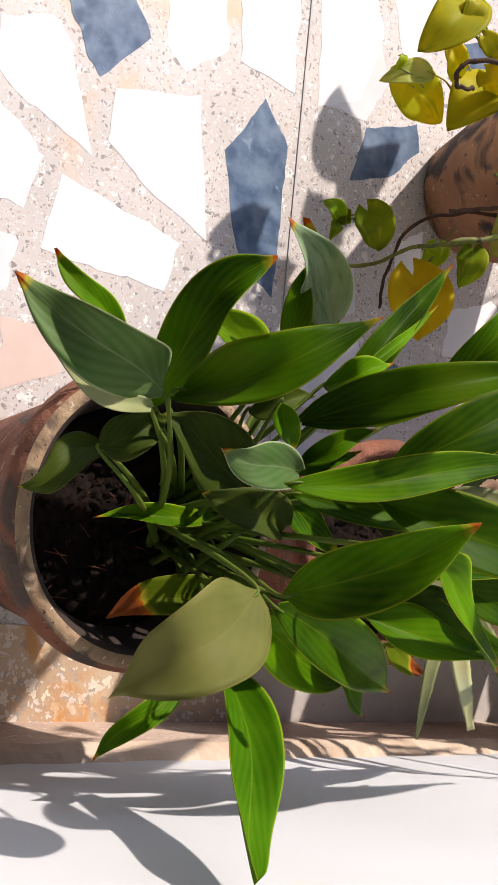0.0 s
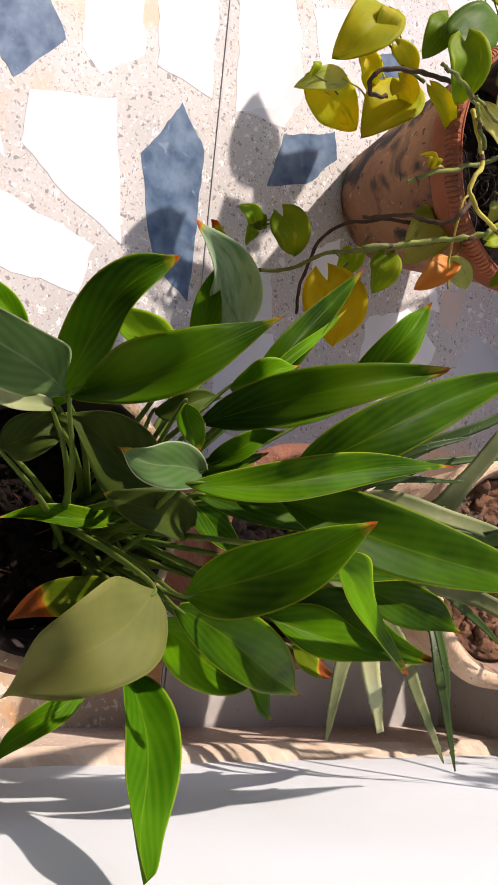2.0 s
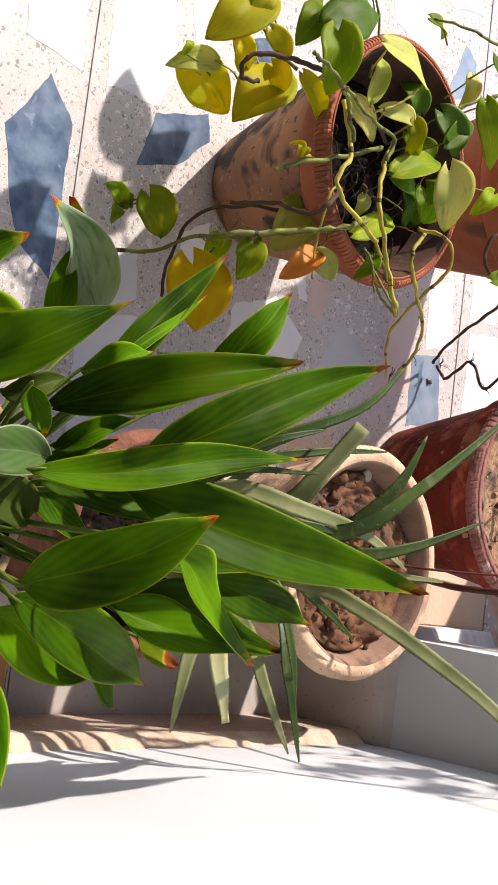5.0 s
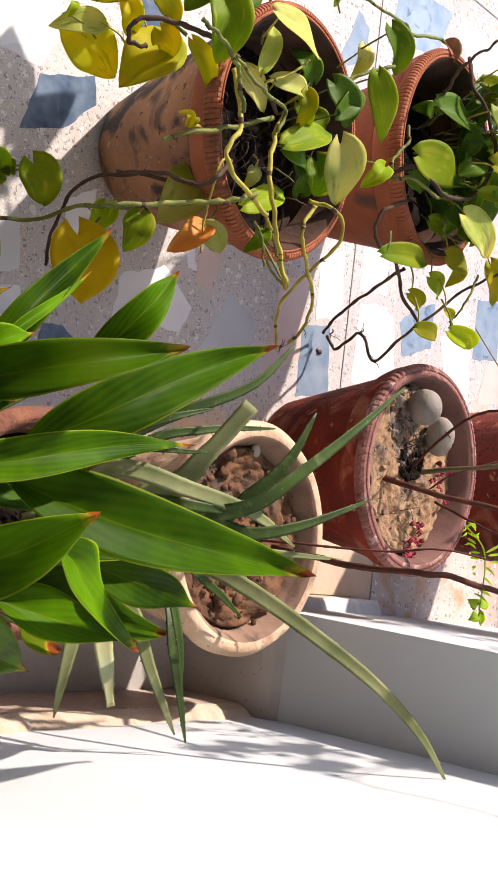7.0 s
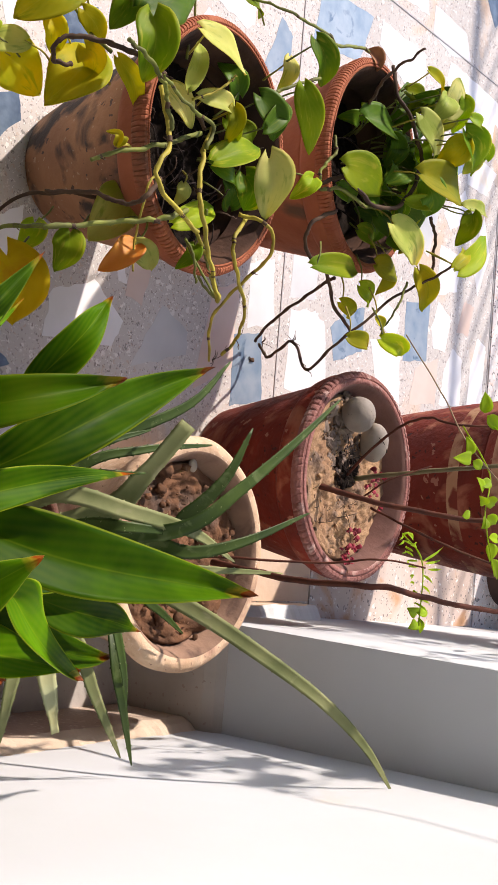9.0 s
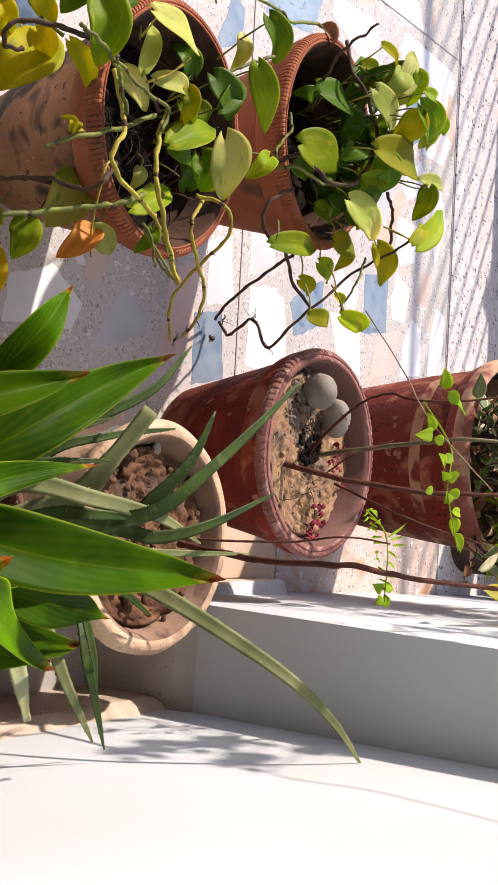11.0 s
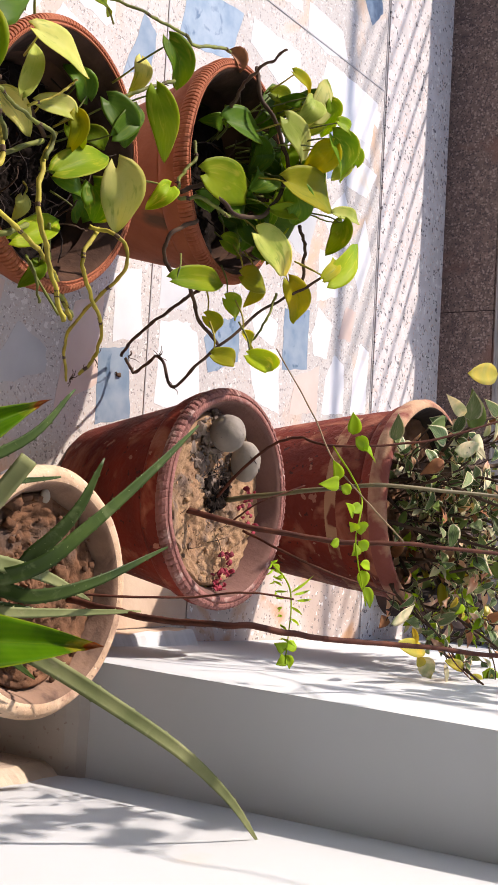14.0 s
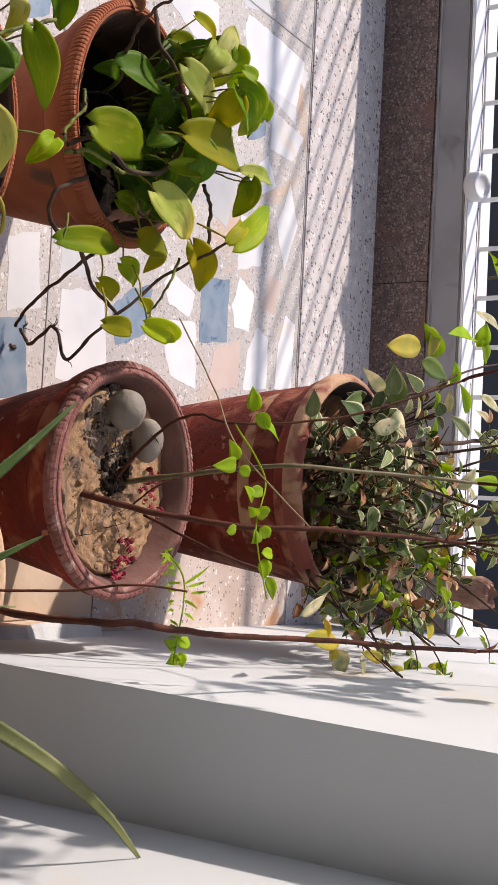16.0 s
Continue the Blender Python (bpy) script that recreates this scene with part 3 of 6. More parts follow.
RY = KY + 0.085
rail_part("bottom_rail", box(-3.1, PX + 0.06, RY - 0.004, RY + 0.004, 0.2372, 0.2405, 0.001))
crack = bmesh.new()
for k in range(60):
    x = -1.6 + 0.03 * k
    if noise.noise((x * 4, 1.0, 0)) > -0.25:
        w = 0.0012 + 0.002 * abs(noise.noise((x * 20, 3.0, 0)))
        y = RY - 0.016 + 0.005 * noise.noise((x * 9, 7.0, 0))
        tube_mesh([(x, y, 0.2372), (x + 0.015, y + 0.003 * noise.noise((x * 40, 2, 0)), 0.2372), (x + 0.029, RY - 0.016 + 0.005 * noise.noise(((x + 0.03) * 9, 7.0, 0)), 0.2372)], w, w * 0.6, 6, 6, bm=crack)
dirt = obj("crack", crack, INSIDE)
dirt.parent = sill
rail_part("top_rail", box(-3.1, PX + 0.075, RY - 0.015, RY + 0.015, 1.0, 1.02, 0.004))
for k in range(28):
    x = -0.632 - 0.1185 * (k - 6)
    if -3.1 < x < PX - 0.03:
        rail_part("bar", box(x - 0.0052, x + 0.0052, RY - 0.004, RY + 0.004, 0.2402, 1.001, 0.001))


# ---- pots ----
def groove(profile, count_, depth, slant, seed, down=False):
    """A turned ring with narrow gaps cut across it, slanting by that much of a gap's spacing from row to row."""
    bm = bmesh.new()
    steps = count_ * (8 if not down else 5)
    rings = []
    for i, (r, z) in enumerate(profile):
        ring = []
        for k in range(steps):
            a = 2 * math.pi * k / steps
            cut = depth * max(0.0, math.cos(count_ * a + slant * i)) ** 2.5 if 0 < i < len(profile) - 1 else 0.0
            cut *= min(1.3, max(0.15, 0.85 + 1.1 * noise.noise((math.cos(a) * 2.2, math.sin(a) * 2.2, seed)) + 0.5 * noise.noise((math.cos(a) * 9, math.sin(a) * 9, seed + i * 0.1))))
            d = 1 + 0.012 * noise.noise((math.cos(a) * 1.7, math.sin(a) * 1.7, z * 9 + seed))
            rr = r * d - (0 if down else cut)
            ring.append(bm.verts.new((rr * math.cos(a), rr * math.sin(a), z - (cut if down else 0.3 * cut) + 0.0007 * noise.noise((math.cos(a) * 2, math.sin(a) * 2, seed + 5)))))
        rings.append(ring)
    for a, b in zip(rings, rings[1:]):
        for k in range(steps):
            bm.faces.new((a[k], a[(k + 1) % steps], b[(k + 1) % steps], b[k]))
    return bm


def pot(name, x, y, height, rim_r, base_r, body_mat, rim_mat, soil_mat, label, soil=0.05, band=0.05, thick=0.018, rope=0.0, lip_mat=None, seed=0, group="flower pots", lump=0.007, slope=0.0, inside_mat=None, ridges=96, slant=0.5, peeled=False, coil_h=0.0165, lean=(0.0, 0.0)):
    p = thing(name, (x, y, 0.0), label, "flower pot", group)
    h, r = height, rim_r
    lip = r - 0.013

    def tip(bm):
        """The hand-thrown mouth falls off by that slope along x and y, the foot stays flat."""
        for v in bm.verts:
            v.co.z -= max(0.0, v.co.z / h) * (lean[0] * v.co.x + lean[1] * v.co.y)
        return bm

    body = [(base_r * 0.96, 0.0), (base_r, 0.006), (base_r + (lip - base_r) * 0.35, h * 0.3), (base_r + (lip - base_r) * 0.72, h * 0.62), (lip - 0.004, h - band - 0.006), (lip - 0.003, h - band),
            (lip - thick, h - band), (lip - thick - 0.008, h * 0.6), (base_r - thick, h * 0.3), (base_r - thick, 0.02)]
    if peeled:
        body[4:4] = [(base_r + (lip - base_r) * 0.76, h * 0.68), (base_r + (lip - base_r) * 0.83, h * 0.74)]
    bm = lathe(body, 64, 0.012, seed)
    outer = len(body) - 4
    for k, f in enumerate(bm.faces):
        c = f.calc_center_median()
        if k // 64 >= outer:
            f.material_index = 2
        elif peeled and h * 0.68 < c.z < h * 0.74:
            f.material_index = 1
    part("body", tip(bm), [body_mat, PATCHY, inside_mat or body_mat], p)
    q = band / 5
    rim = [(lip - thick, h - band), (lip, h - band), (lip + 0.004, h - band + q * 0.6), (r - 0.004, h - q * 3), (r - (0.005 if rope else 0), h - q * 2.4), (r - (0.005 if rope else 0), h - q), (r - 0.005, h - 0.003), (r - 0.008, h - 0.0005), (r - 0.012, h),
           (r - thick + 0.004, h), (r - thick - 0.002, h - 0.006), (lip - thick - 0.003, h - band)]
    bm = lathe(rim, 96, 0.012, seed, None, False)
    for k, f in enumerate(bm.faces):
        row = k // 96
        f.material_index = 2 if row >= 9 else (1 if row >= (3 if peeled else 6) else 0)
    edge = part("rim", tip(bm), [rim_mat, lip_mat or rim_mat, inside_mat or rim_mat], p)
    if rope:
        # a rope pressed round the rim: slanting ridges with narrow gaps, and a finer row on the top
        k = coil_h / 0.0165
        coil = [(r - 0.012, h - 0.0165 * k), (r - 0.0035, h - 0.0165 * k), (r - 0.001, h - 0.0135 * k), (r, h - 0.01 * k), (r + 0.0006, h - 0.0065 * k), (r - 0.0008, h - 0.003), (r - 0.004, h + 0.0004), (r - 0.008, h + 0.0012), (r - 0.012, h - 0.003)]
        part("rope_edge", tip(groove(coil, ridges, rope, slant, seed)), lip_mat or rim_mat, edge, "slanting rope pattern pressed into the clay", False)
        row = [(r - 0.0115, h - 0.004), (r - 0.011, h + 0.0008), (r - 0.0135, h + 0.0014), (r - thick + 0.0045, h + 0.001), (r - thick + 0.004, h - 0.004)]
        part("rope_edge", tip(groove(row, ridges * 2, 0.0007, 0.2, seed, True)), lip_mat or rim_mat, edge, "fine ribs pressed into the rim's top")
    # soil: an uneven disc a little under the rim
    bm = bmesh.new()
    rs = r - thick - 0.006 - soil * 0.15
    rings = []
    for i in range(45):
        rr = rs * i / 44
        ring = []
        for k in range(96):
            a = 2 * math.pi * k / 96
            px, py = rr * math.cos(a), rr * math.sin(a)
            crust = abs(noise.noise((px * 75, py * 75, seed + 3)))
            z = h - soil + lump * (1.3 * noise.noise((px * 22 + seed, py * 22, seed)) + 0.7 * noise.noise((px * 60, py * 60 + seed, 1)) + 0.5 * noise.noise((px * 150, py * 150, seed)) + 0.3 * noise.noise((px * 330, py * 330, seed)) - 0.6 * max(0.0, 0.16 - crust) / 0.16) - slope * py - (0.012 if i == 44 else 0)
            ring.append(bm.verts.new((px, py, z)))
        rings.append(ring)
    for a, b in zip(rings, rings[1:]):
        for k in range(96):
            bm.faces.new((a[k], a[(k + 1) % 96], b[(k + 1) % 96], b[k]))
    bmesh.ops.remove_doubles(bm, verts=rings[0], dist=0.0005)
    part("soil", tip(bm), soil_mat, p, "crumbled potting soil", True)
    return p


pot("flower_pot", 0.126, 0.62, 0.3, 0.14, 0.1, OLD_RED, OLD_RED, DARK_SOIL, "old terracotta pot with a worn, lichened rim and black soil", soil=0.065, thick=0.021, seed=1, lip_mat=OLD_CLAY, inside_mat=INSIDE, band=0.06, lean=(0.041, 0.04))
pot("flower_pot", -0.395, 1.263, 0.27, 0.16, 0.086, BLEACHED, TERRACOTTA, DARK_SOIL, "bleached terracotta pot with black stains and a roped rim", soil=0.085, rope=0.0019, seed=2, inside_mat=DARK_INNER_CLAY, ridges=160, slant=0.05, coil_h=0.02, lean=(0.08, 0.1))
pot("flower_pot", -0.482, 1.63, 0.27, 0.159, 0.09, TERRACOTTA, TERRACOTTA, DARK_SOIL, "terracotta pot with a roped rim full of pothos", soil=0.085, rope=0.0019, seed=3, inside_mat=DARK_INNER_CLAY, ridges=160, slant=0.05, coil_h=0.02, lean=(0.064, 0.132))
pot("flower_pot", 0.121, 1.325, 0.235, 0.154, 0.105, CREAM_CLAY, CREAM_CLAY, BROWN_SOIL, "cream clay pot with a thick chipped rim and bare brown soil", soil=0.027, thick=0.024, lump=0.008, seed=4, inside_mat=BROWN_INSIDE)
pot("flower_pot", -0.012, 1.688, 0.25, 0.163, 0.105, RED_CLAY, RED_CLAY, DRY_SOIL, "dark red clay pot with a dusty roped rim and dry soil", soil=0.024, thick=0.023, rope=0.0021, seed=5, inside_mat=DUST_INSIDE, ridges=92, slant=0.5, slope=0.08, lip_mat=DUSTY_CLAY)
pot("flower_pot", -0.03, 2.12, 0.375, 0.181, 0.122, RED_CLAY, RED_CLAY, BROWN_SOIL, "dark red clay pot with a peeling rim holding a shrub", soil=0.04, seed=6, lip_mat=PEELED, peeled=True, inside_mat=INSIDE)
pot("flower_pot", 0.115, 2.76, 0.19, 0.108, 0.095, SHADE_BROWN, SHADE_BROWN, DARK_SOIL, "dark brown clay pot by the kerb, shade put into its colour", soil=0.03, band=0.03, seed=8)
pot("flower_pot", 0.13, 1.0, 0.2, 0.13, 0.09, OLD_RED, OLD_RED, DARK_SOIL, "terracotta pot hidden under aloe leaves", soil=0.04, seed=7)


# ---- plants ----
def inside(own, o):
    o.parent = own
    o.matrix_parent_inverse = Matrix.Translation(own.location).inverted()
    return o


count = [0]


def jit(k):
    """A repeatable number from -1 to 1."""
    return noise.noise((count[0] * 3.17 + k * 1.3, k * 7.7, 0.31)) * 1.6


canna = thing("broad_leaf_plant", (0.14, 0.6, 0.26), "lush plant with long glossy green leaves and dry tips", "plant")
LEAF_SETS = {"": CANNA, "deep": CANNA_SHADE_DEEP, "grey": CANNA_GREY, "silver": CANNA_SILVER, "pale": CANNA_PALE, "dull": CANNA_SHADE_DULL, "orange": CANNA_ORANGE, "rim": CANNA_RIM}


def canna_leaf(a, m, b, w, look_="", turn=0.0, shape="lance"):
    count[0] += 1
    # small olive leaves lie in shade: they take the darkened copy
    if look_ == "pale" and w < 0.06:
        look_ = "dull"
    bm = blade([a, m, b], w * (1.0 if shape == "broad" else 0.95), up=(0, -0.8, 1) if look_ in ("grey", "silver") else (-0.2 + 0.2 * jit(1), -0.4 + 0.2 * jit(2), 1), fold=(0.3 if shape == "broad" or look_ in ("grey", "silver") else 0.52) + 0.15 * jit(3), shape="long" if look_ == "rim" else shape, turn=turn + (5 if look_ in ("grey", "silver") else 9) * jit(4), wave=0.13, sway=0.006 * jit(8), seed=count[0], n=26, m=10, twist=12 * jit(5), thick=0.0009)
    o = inside(canna, obj("leaf", bm, LEAF_SETS[look_], None, {"pale": "matt olive-green leaf", "grey": "grey-green glossy leaf", "silver": "silvery striped leaf", "orange": "leaf with a withered orange tip", "rim": "pale underside of a leaf turned over at its edge"}.get(look_, ""), True))
    # its stalk, down to the soil
    av = Vector(a)
    root = Vector((0.135 + 0.045 * jit(6), 0.675 + 0.03 * jit(7), 0.232))
    knee = root.lerp(av, 0.55) + Vector((0, -0.01, 0.03))
    d = (Vector(m) - av) * 0.12
    low = Vector((0, 0, 0.004))
    obj("stalk", tube_mesh([root, knee, av - d * 0.2 - low, av + d * 2.0 - low], 0.0038, 0.0006, 7, 18, seed=count[0]), STALK, o, "", True)


aloe = thing("aloe_plant", (0.13, 1.0, 0.16), "grey-green aloe with long toothed leaves spilling over its pot", "plant")


def aloe_leaf(ctrl, w, material=None, dry=0.0):
    """A fleshy leaf: flat above, rounded below, tapering to its tip, with small teeth on both rims. dry: the share of it that is blunt and withered."""
    count[0] += 1
    bm = bmesh.new()
    n = 26
    root = Vector((0.13 + 0.03 * jit(1), 1.0 + 0.03 * jit(2), 0.19))
    pts = curve_points([root, *ctrl], n + 1)
    rings = []
    for i, p in enumerate(pts):
        u = i / n
        d = (pts[min(i + 1, n)] - pts[max(i - 1, 0)]).normalized()
        side = d.cross(Vector((0.1 * jit(3), -0.4, 1))).normalized()
        nor = side.cross(d)
        q = w * 0.385 * (1.0 - u ** 2.2) ** 0.75 * (1 if not dry else 1.1) + 0.0009
        if dry:
            q = max(q, w * 0.5 * dry)
        flat = [(-1, 0.10), (-0.55, 0.0), (0, -0.08), (0.55, 0.0), (1, 0.10), (0.7, -0.26), (0, -0.42), (-0.7, -0.26)]
        rings.append([bm.verts.new(p + side * (q * s) + nor * (q * t * 1.1)) for s, t in flat])
        if 3 < i < n - 1 and not i % 2:
            for s in (-1, 1):
                e = p + side * (q * s) + nor * (q * 0.1)
                t0, t1, t2, t3 = e - d * 0.0013, e + d * 0.0013, e + side * (s * 0.0015) + d * 0.001, e - nor * 0.001
                v = [bm.verts.new(x) for x in (t0, t1, t2, t3)]
                for f in ((0, 1, 2), (0, 2, 3), (1, 3, 2)):
                    bm.faces.new([v[k] for k in f])
    for a, b in zip(rings, rings[1:]):
        for j in range(8):
            bm.faces.new((a[j], a[(j + 1) % 8], b[(j + 1) % 8], b[j]))
    bm.faces.new(rings[0])
    bm.faces.new(rings[-1])
    material = material or ALOE
    inside(aloe, obj("leaf", bm, material, None, {ALOE_DRY: "yellowing leaf with a withered end", ALOE_PALE: "pale dusty leaf"}.get(material, ""), True))


vine_a = thing("pothos_plant", (-0.4, 1.255, 0.21), "pothos with yellow-green heart leaves and trailing vines in the bleached pot", "plant", "pothos plants")
vine_b = thing("pothos_plant", (-0.495, 1.598, 0.22), "dense pothos with green and cream heart leaves in the roped pot", "plant", "pothos plants")
rose = thing("rose_bush", (-0.012, 1.688, 0.22), "nearly bare rose stems with a few bright green leaflets", "plant")
shrub = thing("shrub", (-0.01, 2.12, 0.335), "dusty shrub with small variegated leaves in the red pot", "plant")


def heart(own, a, b, w, material, up=None):
    count[0] += 1
    av, bv = Vector(a), Vector(b)
    mid = av.lerp(bv, 0.5) + Vector((0, -0.004, 0.006 + 0.006 * abs(jit(1))))
    bm = blade([av, mid, bv + Vector((0, 0, -0.01))], w * 1.02, up=up or (0.45 * jit(2), -0.7 + 0.4 * jit(3), 1), fold=0.25 + 0.35 * jit(4), shape="heart", turn=16 * jit(5), twist=24 * jit(6), wave=0.05, seed=count[0], n=14, m=10, thick=0.0007)
    names = {POTHOS_YELLOW: "yellowing heart leaf", POTHOS_GOLD: "golden-yellow dying heart leaf", POTHOS_PALE: "pale cream-green heart leaf", ORANGE_LEAF: "withered orange leaf"}
    o = inside(own, obj("leaf", bm, material, None, names.get(material, ""), True))
    c = own.location
    root = Vector((c.x + (av.x - c.x) * 0.55, c.y + (av.y - c.y) * 0.55, max(0.03, min(av.z - 0.02, c.z + 0.05))))
    if (root - av).length < 0.16:
        s = av + (root - av).normalized() * min(0.05, (root - av).length)
        obj("leaf_stalk", tube_mesh([s, s.lerp(av, 0.5) + Vector((0, 0, 0.006)), av + (bv - av) * 0.06], 0.0014, 0.001, 6, 8, seed=count[0]), VINE_YELLOW if material in (POTHOS_YELLOW, POTHOS_PALE) else VINE, o, "", True)


def vine(own, ctrl, r0, r1, material):
    """A stem; the pothos vines bend a little at brown nodes."""
    count[0] += 1
    trailing = own in (vine_a, vine_b)
    if not trailing:
        return inside(own, obj("stem", tube_mesh(ctrl, r0, r1, 8, 10 * len(ctrl), 0.05, seed=count[0], kink=r0 * 0.5), material, None, "", True))
    k = 0.85 if material is VINE_BROWN else 0.76
    r0, r1 = r0 * k, r1 * k
    n = 9 * len(ctrl)
    bm = tube_mesh(ctrl, r0, r1, 8, n, 0.2, seed=count[0], kink=r0 * 1.2)
    rings = [sum((bm.verts[8 * k + j].co for j in range(8)), Vector()) / 8 for k in range(n) if not bm.verts.ensure_lookup_table()]
    o = inside(own, obj("vine", bm, material, None, "", True))
    if r0 > 0.0016 and material is not VINE_BROWN:
        for k in range(4 + count[0] % 3, n - 2, 19):
            p, d = rings[k], (rings[k + 1] - rings[k - 1]).normalized()
            r = (r0 + (r1 - r0) * k / n) * 1.18
            nub = d.orthogonal().normalized() * r * 2.2
            bm = tube_mesh([p - d * r * 1.2, p, p + d * r * 1.2], r, r * 0.9, 7, 5)
            tube_mesh([p, p + nub * 0.6, p + nub + d * r], r * 0.4, r * 0.12, 5, 4, bm=bm)
            obj("node", bm, VINE_BROWN, o, "brown node with a root nub", True)
    return o


def small_leaf(own, a, b, w, material, up=None):
    count[0] += 1
    av, bv = Vector(a), Vector(b)
    mid = av.lerp(bv, 0.5) + Vector((0, 0, 0.002))
    bm = blade([av, mid, bv], w, up=up or (0.4 * jit(2), -0.6 + 0.4 * jit(3), 1), fold=0.35 + 0.2 * jit(5), shape="oval" if material is YELLOW_LEAF else "broad", turn=30 * jit(4), wave=0.02, seed=count[0], n=8, m=4, thick=0.0005)
    inside(own, obj("leaf", bm, material, None, "", True))


# broad leaves
canna_leaf((0.028, 0.558, 0.400), (0.011, 0.476, 0.450), (-0.036, 0.412, 0.420), 0.062, "grey", 8)
canna_leaf((-0.020, 0.547, 0.340), (-0.046, 0.501, 0.362), (-0.076, 0.468, 0.360), 0.027)
canna_leaf((0.036, 0.570, 0.360), (-0.041, 0.569, 0.440), (-0.085, 0.608, 0.470), 0.05)
canna_leaf((-0.032, 0.695, 0.360), (-0.040, 0.631, 0.379), (-0.053, 0.587, 0.375), 0.03)
canna_leaf((-0.086, 0.828, 0.270), (-0.130, 0.768, 0.320), (-0.156, 0.695, 0.360), 0.056, "silver")
canna_leaf((-0.068, 0.822, 0.240), (-0.126, 0.795, 0.290), (-0.168, 0.722, 0.345), 0.04)
canna_leaf((-0.059, 0.776, 0.260), (-0.098, 0.762, 0.292), (-0.141, 0.765, 0.300), 0.033)
canna_leaf((0.034, 0.551, 0.430), (0.017, 0.574, 0.530), (-0.033, 0.647, 0.560), 0.051)
canna_leaf((0.010, 0.782, 0.340), (-0.068, 0.818, 0.370), (-0.181, 0.953, 0.310), 0.034)
canna_leaf((-0.005, 0.751, 0.400), (-0.055, 0.805, 0.392), (-0.116, 0.887, 0.360), 0.012)
canna_leaf((0.035, 0.685, 0.420), (0.006, 0.733, 0.520), (-0.028, 0.838, 0.550), 0.048)
canna_leaf((-0.019, 0.875, 0.380), (-0.078, 0.906, 0.420), (-0.127, 0.944, 0.420), 0.041)
canna_leaf((0.065, 0.776, 0.430), (0.003, 0.877, 0.470), (-0.076, 1.067, 0.450), 0.057)
canna_leaf((0.094, 0.639, 0.470), (0.074, 0.750, 0.500), (0.043, 0.914, 0.500), 0.037)
canna_leaf((0.093, 0.738, 0.460), (0.128, 0.873, 0.510), (0.153, 1.126, 0.480), 0.067)
canna_leaf((0.180, 0.645, 0.470), (0.150, 0.659, 0.580), (0.115, 0.691, 0.630), 0.056)
canna_leaf((0.138, 0.721, 0.550), (0.177, 0.789, 0.520), (0.242, 0.967, 0.400), 0.042)
canna_leaf((0.154, 0.855, 0.430), (0.175, 0.938, 0.430), (0.199, 1.074, 0.380), 0.046)
canna_leaf((0.187, 0.803, 0.400), (0.204, 0.912, 0.390), (0.235, 1.091, 0.320), 0.057)
canna_leaf((0.190, 0.647, 0.460), (0.225, 0.748, 0.420), (0.280, 0.942, 0.280), 0.06, "", -10)
canna_leaf((0.207, 0.662, 0.400), (0.235, 0.730, 0.380), (0.259, 0.834, 0.330), 0.062)
canna_leaf((0.176, 0.584, 0.520), (0.219, 0.516, 0.550), (0.258, 0.481, 0.500), 0.068, "pale", 0, "broad")
canna_leaf((0.25, 0.652, 0.39), (0.308, 0.586, 0.53), (0.355, 0.537, 0.61), 0.042, "deep", 0, "long")
canna_leaf((0.259, 0.633, 0.360), (0.295, 0.582, 0.370), (0.334, 0.567, 0.330), 0.024)
canna_leaf((0.080, 0.671, 0.440), (0.082, 0.611, 0.470), (0.075, 0.562, 0.485), 0.042, "grey")
canna_leaf((0.077, 0.529, 0.360), (0.062, 0.550, 0.377), (0.044, 0.586, 0.370), 0.039, "pale", 0, "broad")
canna_leaf((0.074, 0.540, 0.340), (0.096, 0.500, 0.347), (0.115, 0.474, 0.330), 0.034, "pale", 0, "broad")
canna_leaf((0.099, 0.685, 0.360), (0.065, 0.610, 0.390), (0.045, 0.568, 0.390), 0.064, "dull")
canna_leaf((0.125, 0.692, 0.400), (0.115, 0.638, 0.420), (0.105, 0.598, 0.410), 0.044, "pale")
canna_leaf((0.118, 0.691, 0.300), (0.125, 0.613, 0.317), (0.132, 0.554, 0.310), 0.022)
canna_leaf((0.187, 0.699, 0.310), (0.195, 0.615, 0.340), (0.216, 0.572, 0.320), 0.041, "orange")
canna_leaf((0.022, 0.662, 0.420), (0.040, 0.675, 0.412), (0.055, 0.706, 0.380), 0.025)
canna_leaf((0.061, 0.731, 0.360), (0.045, 0.750, 0.392), (0.026, 0.788, 0.400), 0.024)
canna_leaf((0.074, 0.726, 0.360), (0.062, 0.747, 0.382), (0.046, 0.787, 0.380), 0.015)
canna_leaf((0.097, 0.684, 0.420), (0.102, 0.777, 0.450), (0.113, 0.929, 0.420), 0.037)
canna_leaf((0.150, 0.782, 0.420), (0.140, 0.887, 0.440), (0.143, 1.047, 0.420), 0.039)
canna_leaf((0.184, 0.799, 0.380), (0.198, 0.876, 0.380), (0.224, 0.995, 0.350), 0.054)
canna_leaf((0.096, 0.694, 0.380), (0.118, 0.729, 0.382), (0.140, 0.782, 0.360), 0.037)
canna_leaf((0.243, 0.811, 0.330), (0.271, 0.849, 0.317), (0.305, 0.907, 0.280), 0.025)
canna_leaf((0.224, 0.870, 0.340), (0.239, 0.904, 0.332), (0.256, 0.961, 0.300), 0.031, "orange")
canna_leaf((-0.007, 0.736, 0.380), (-0.017, 0.750, 0.412), (-0.033, 0.782, 0.420), 0.03)
canna_leaf((0.020, 0.745, 0.380), (0.000, 0.803, 0.412), (-0.026, 0.885, 0.420), 0.044)
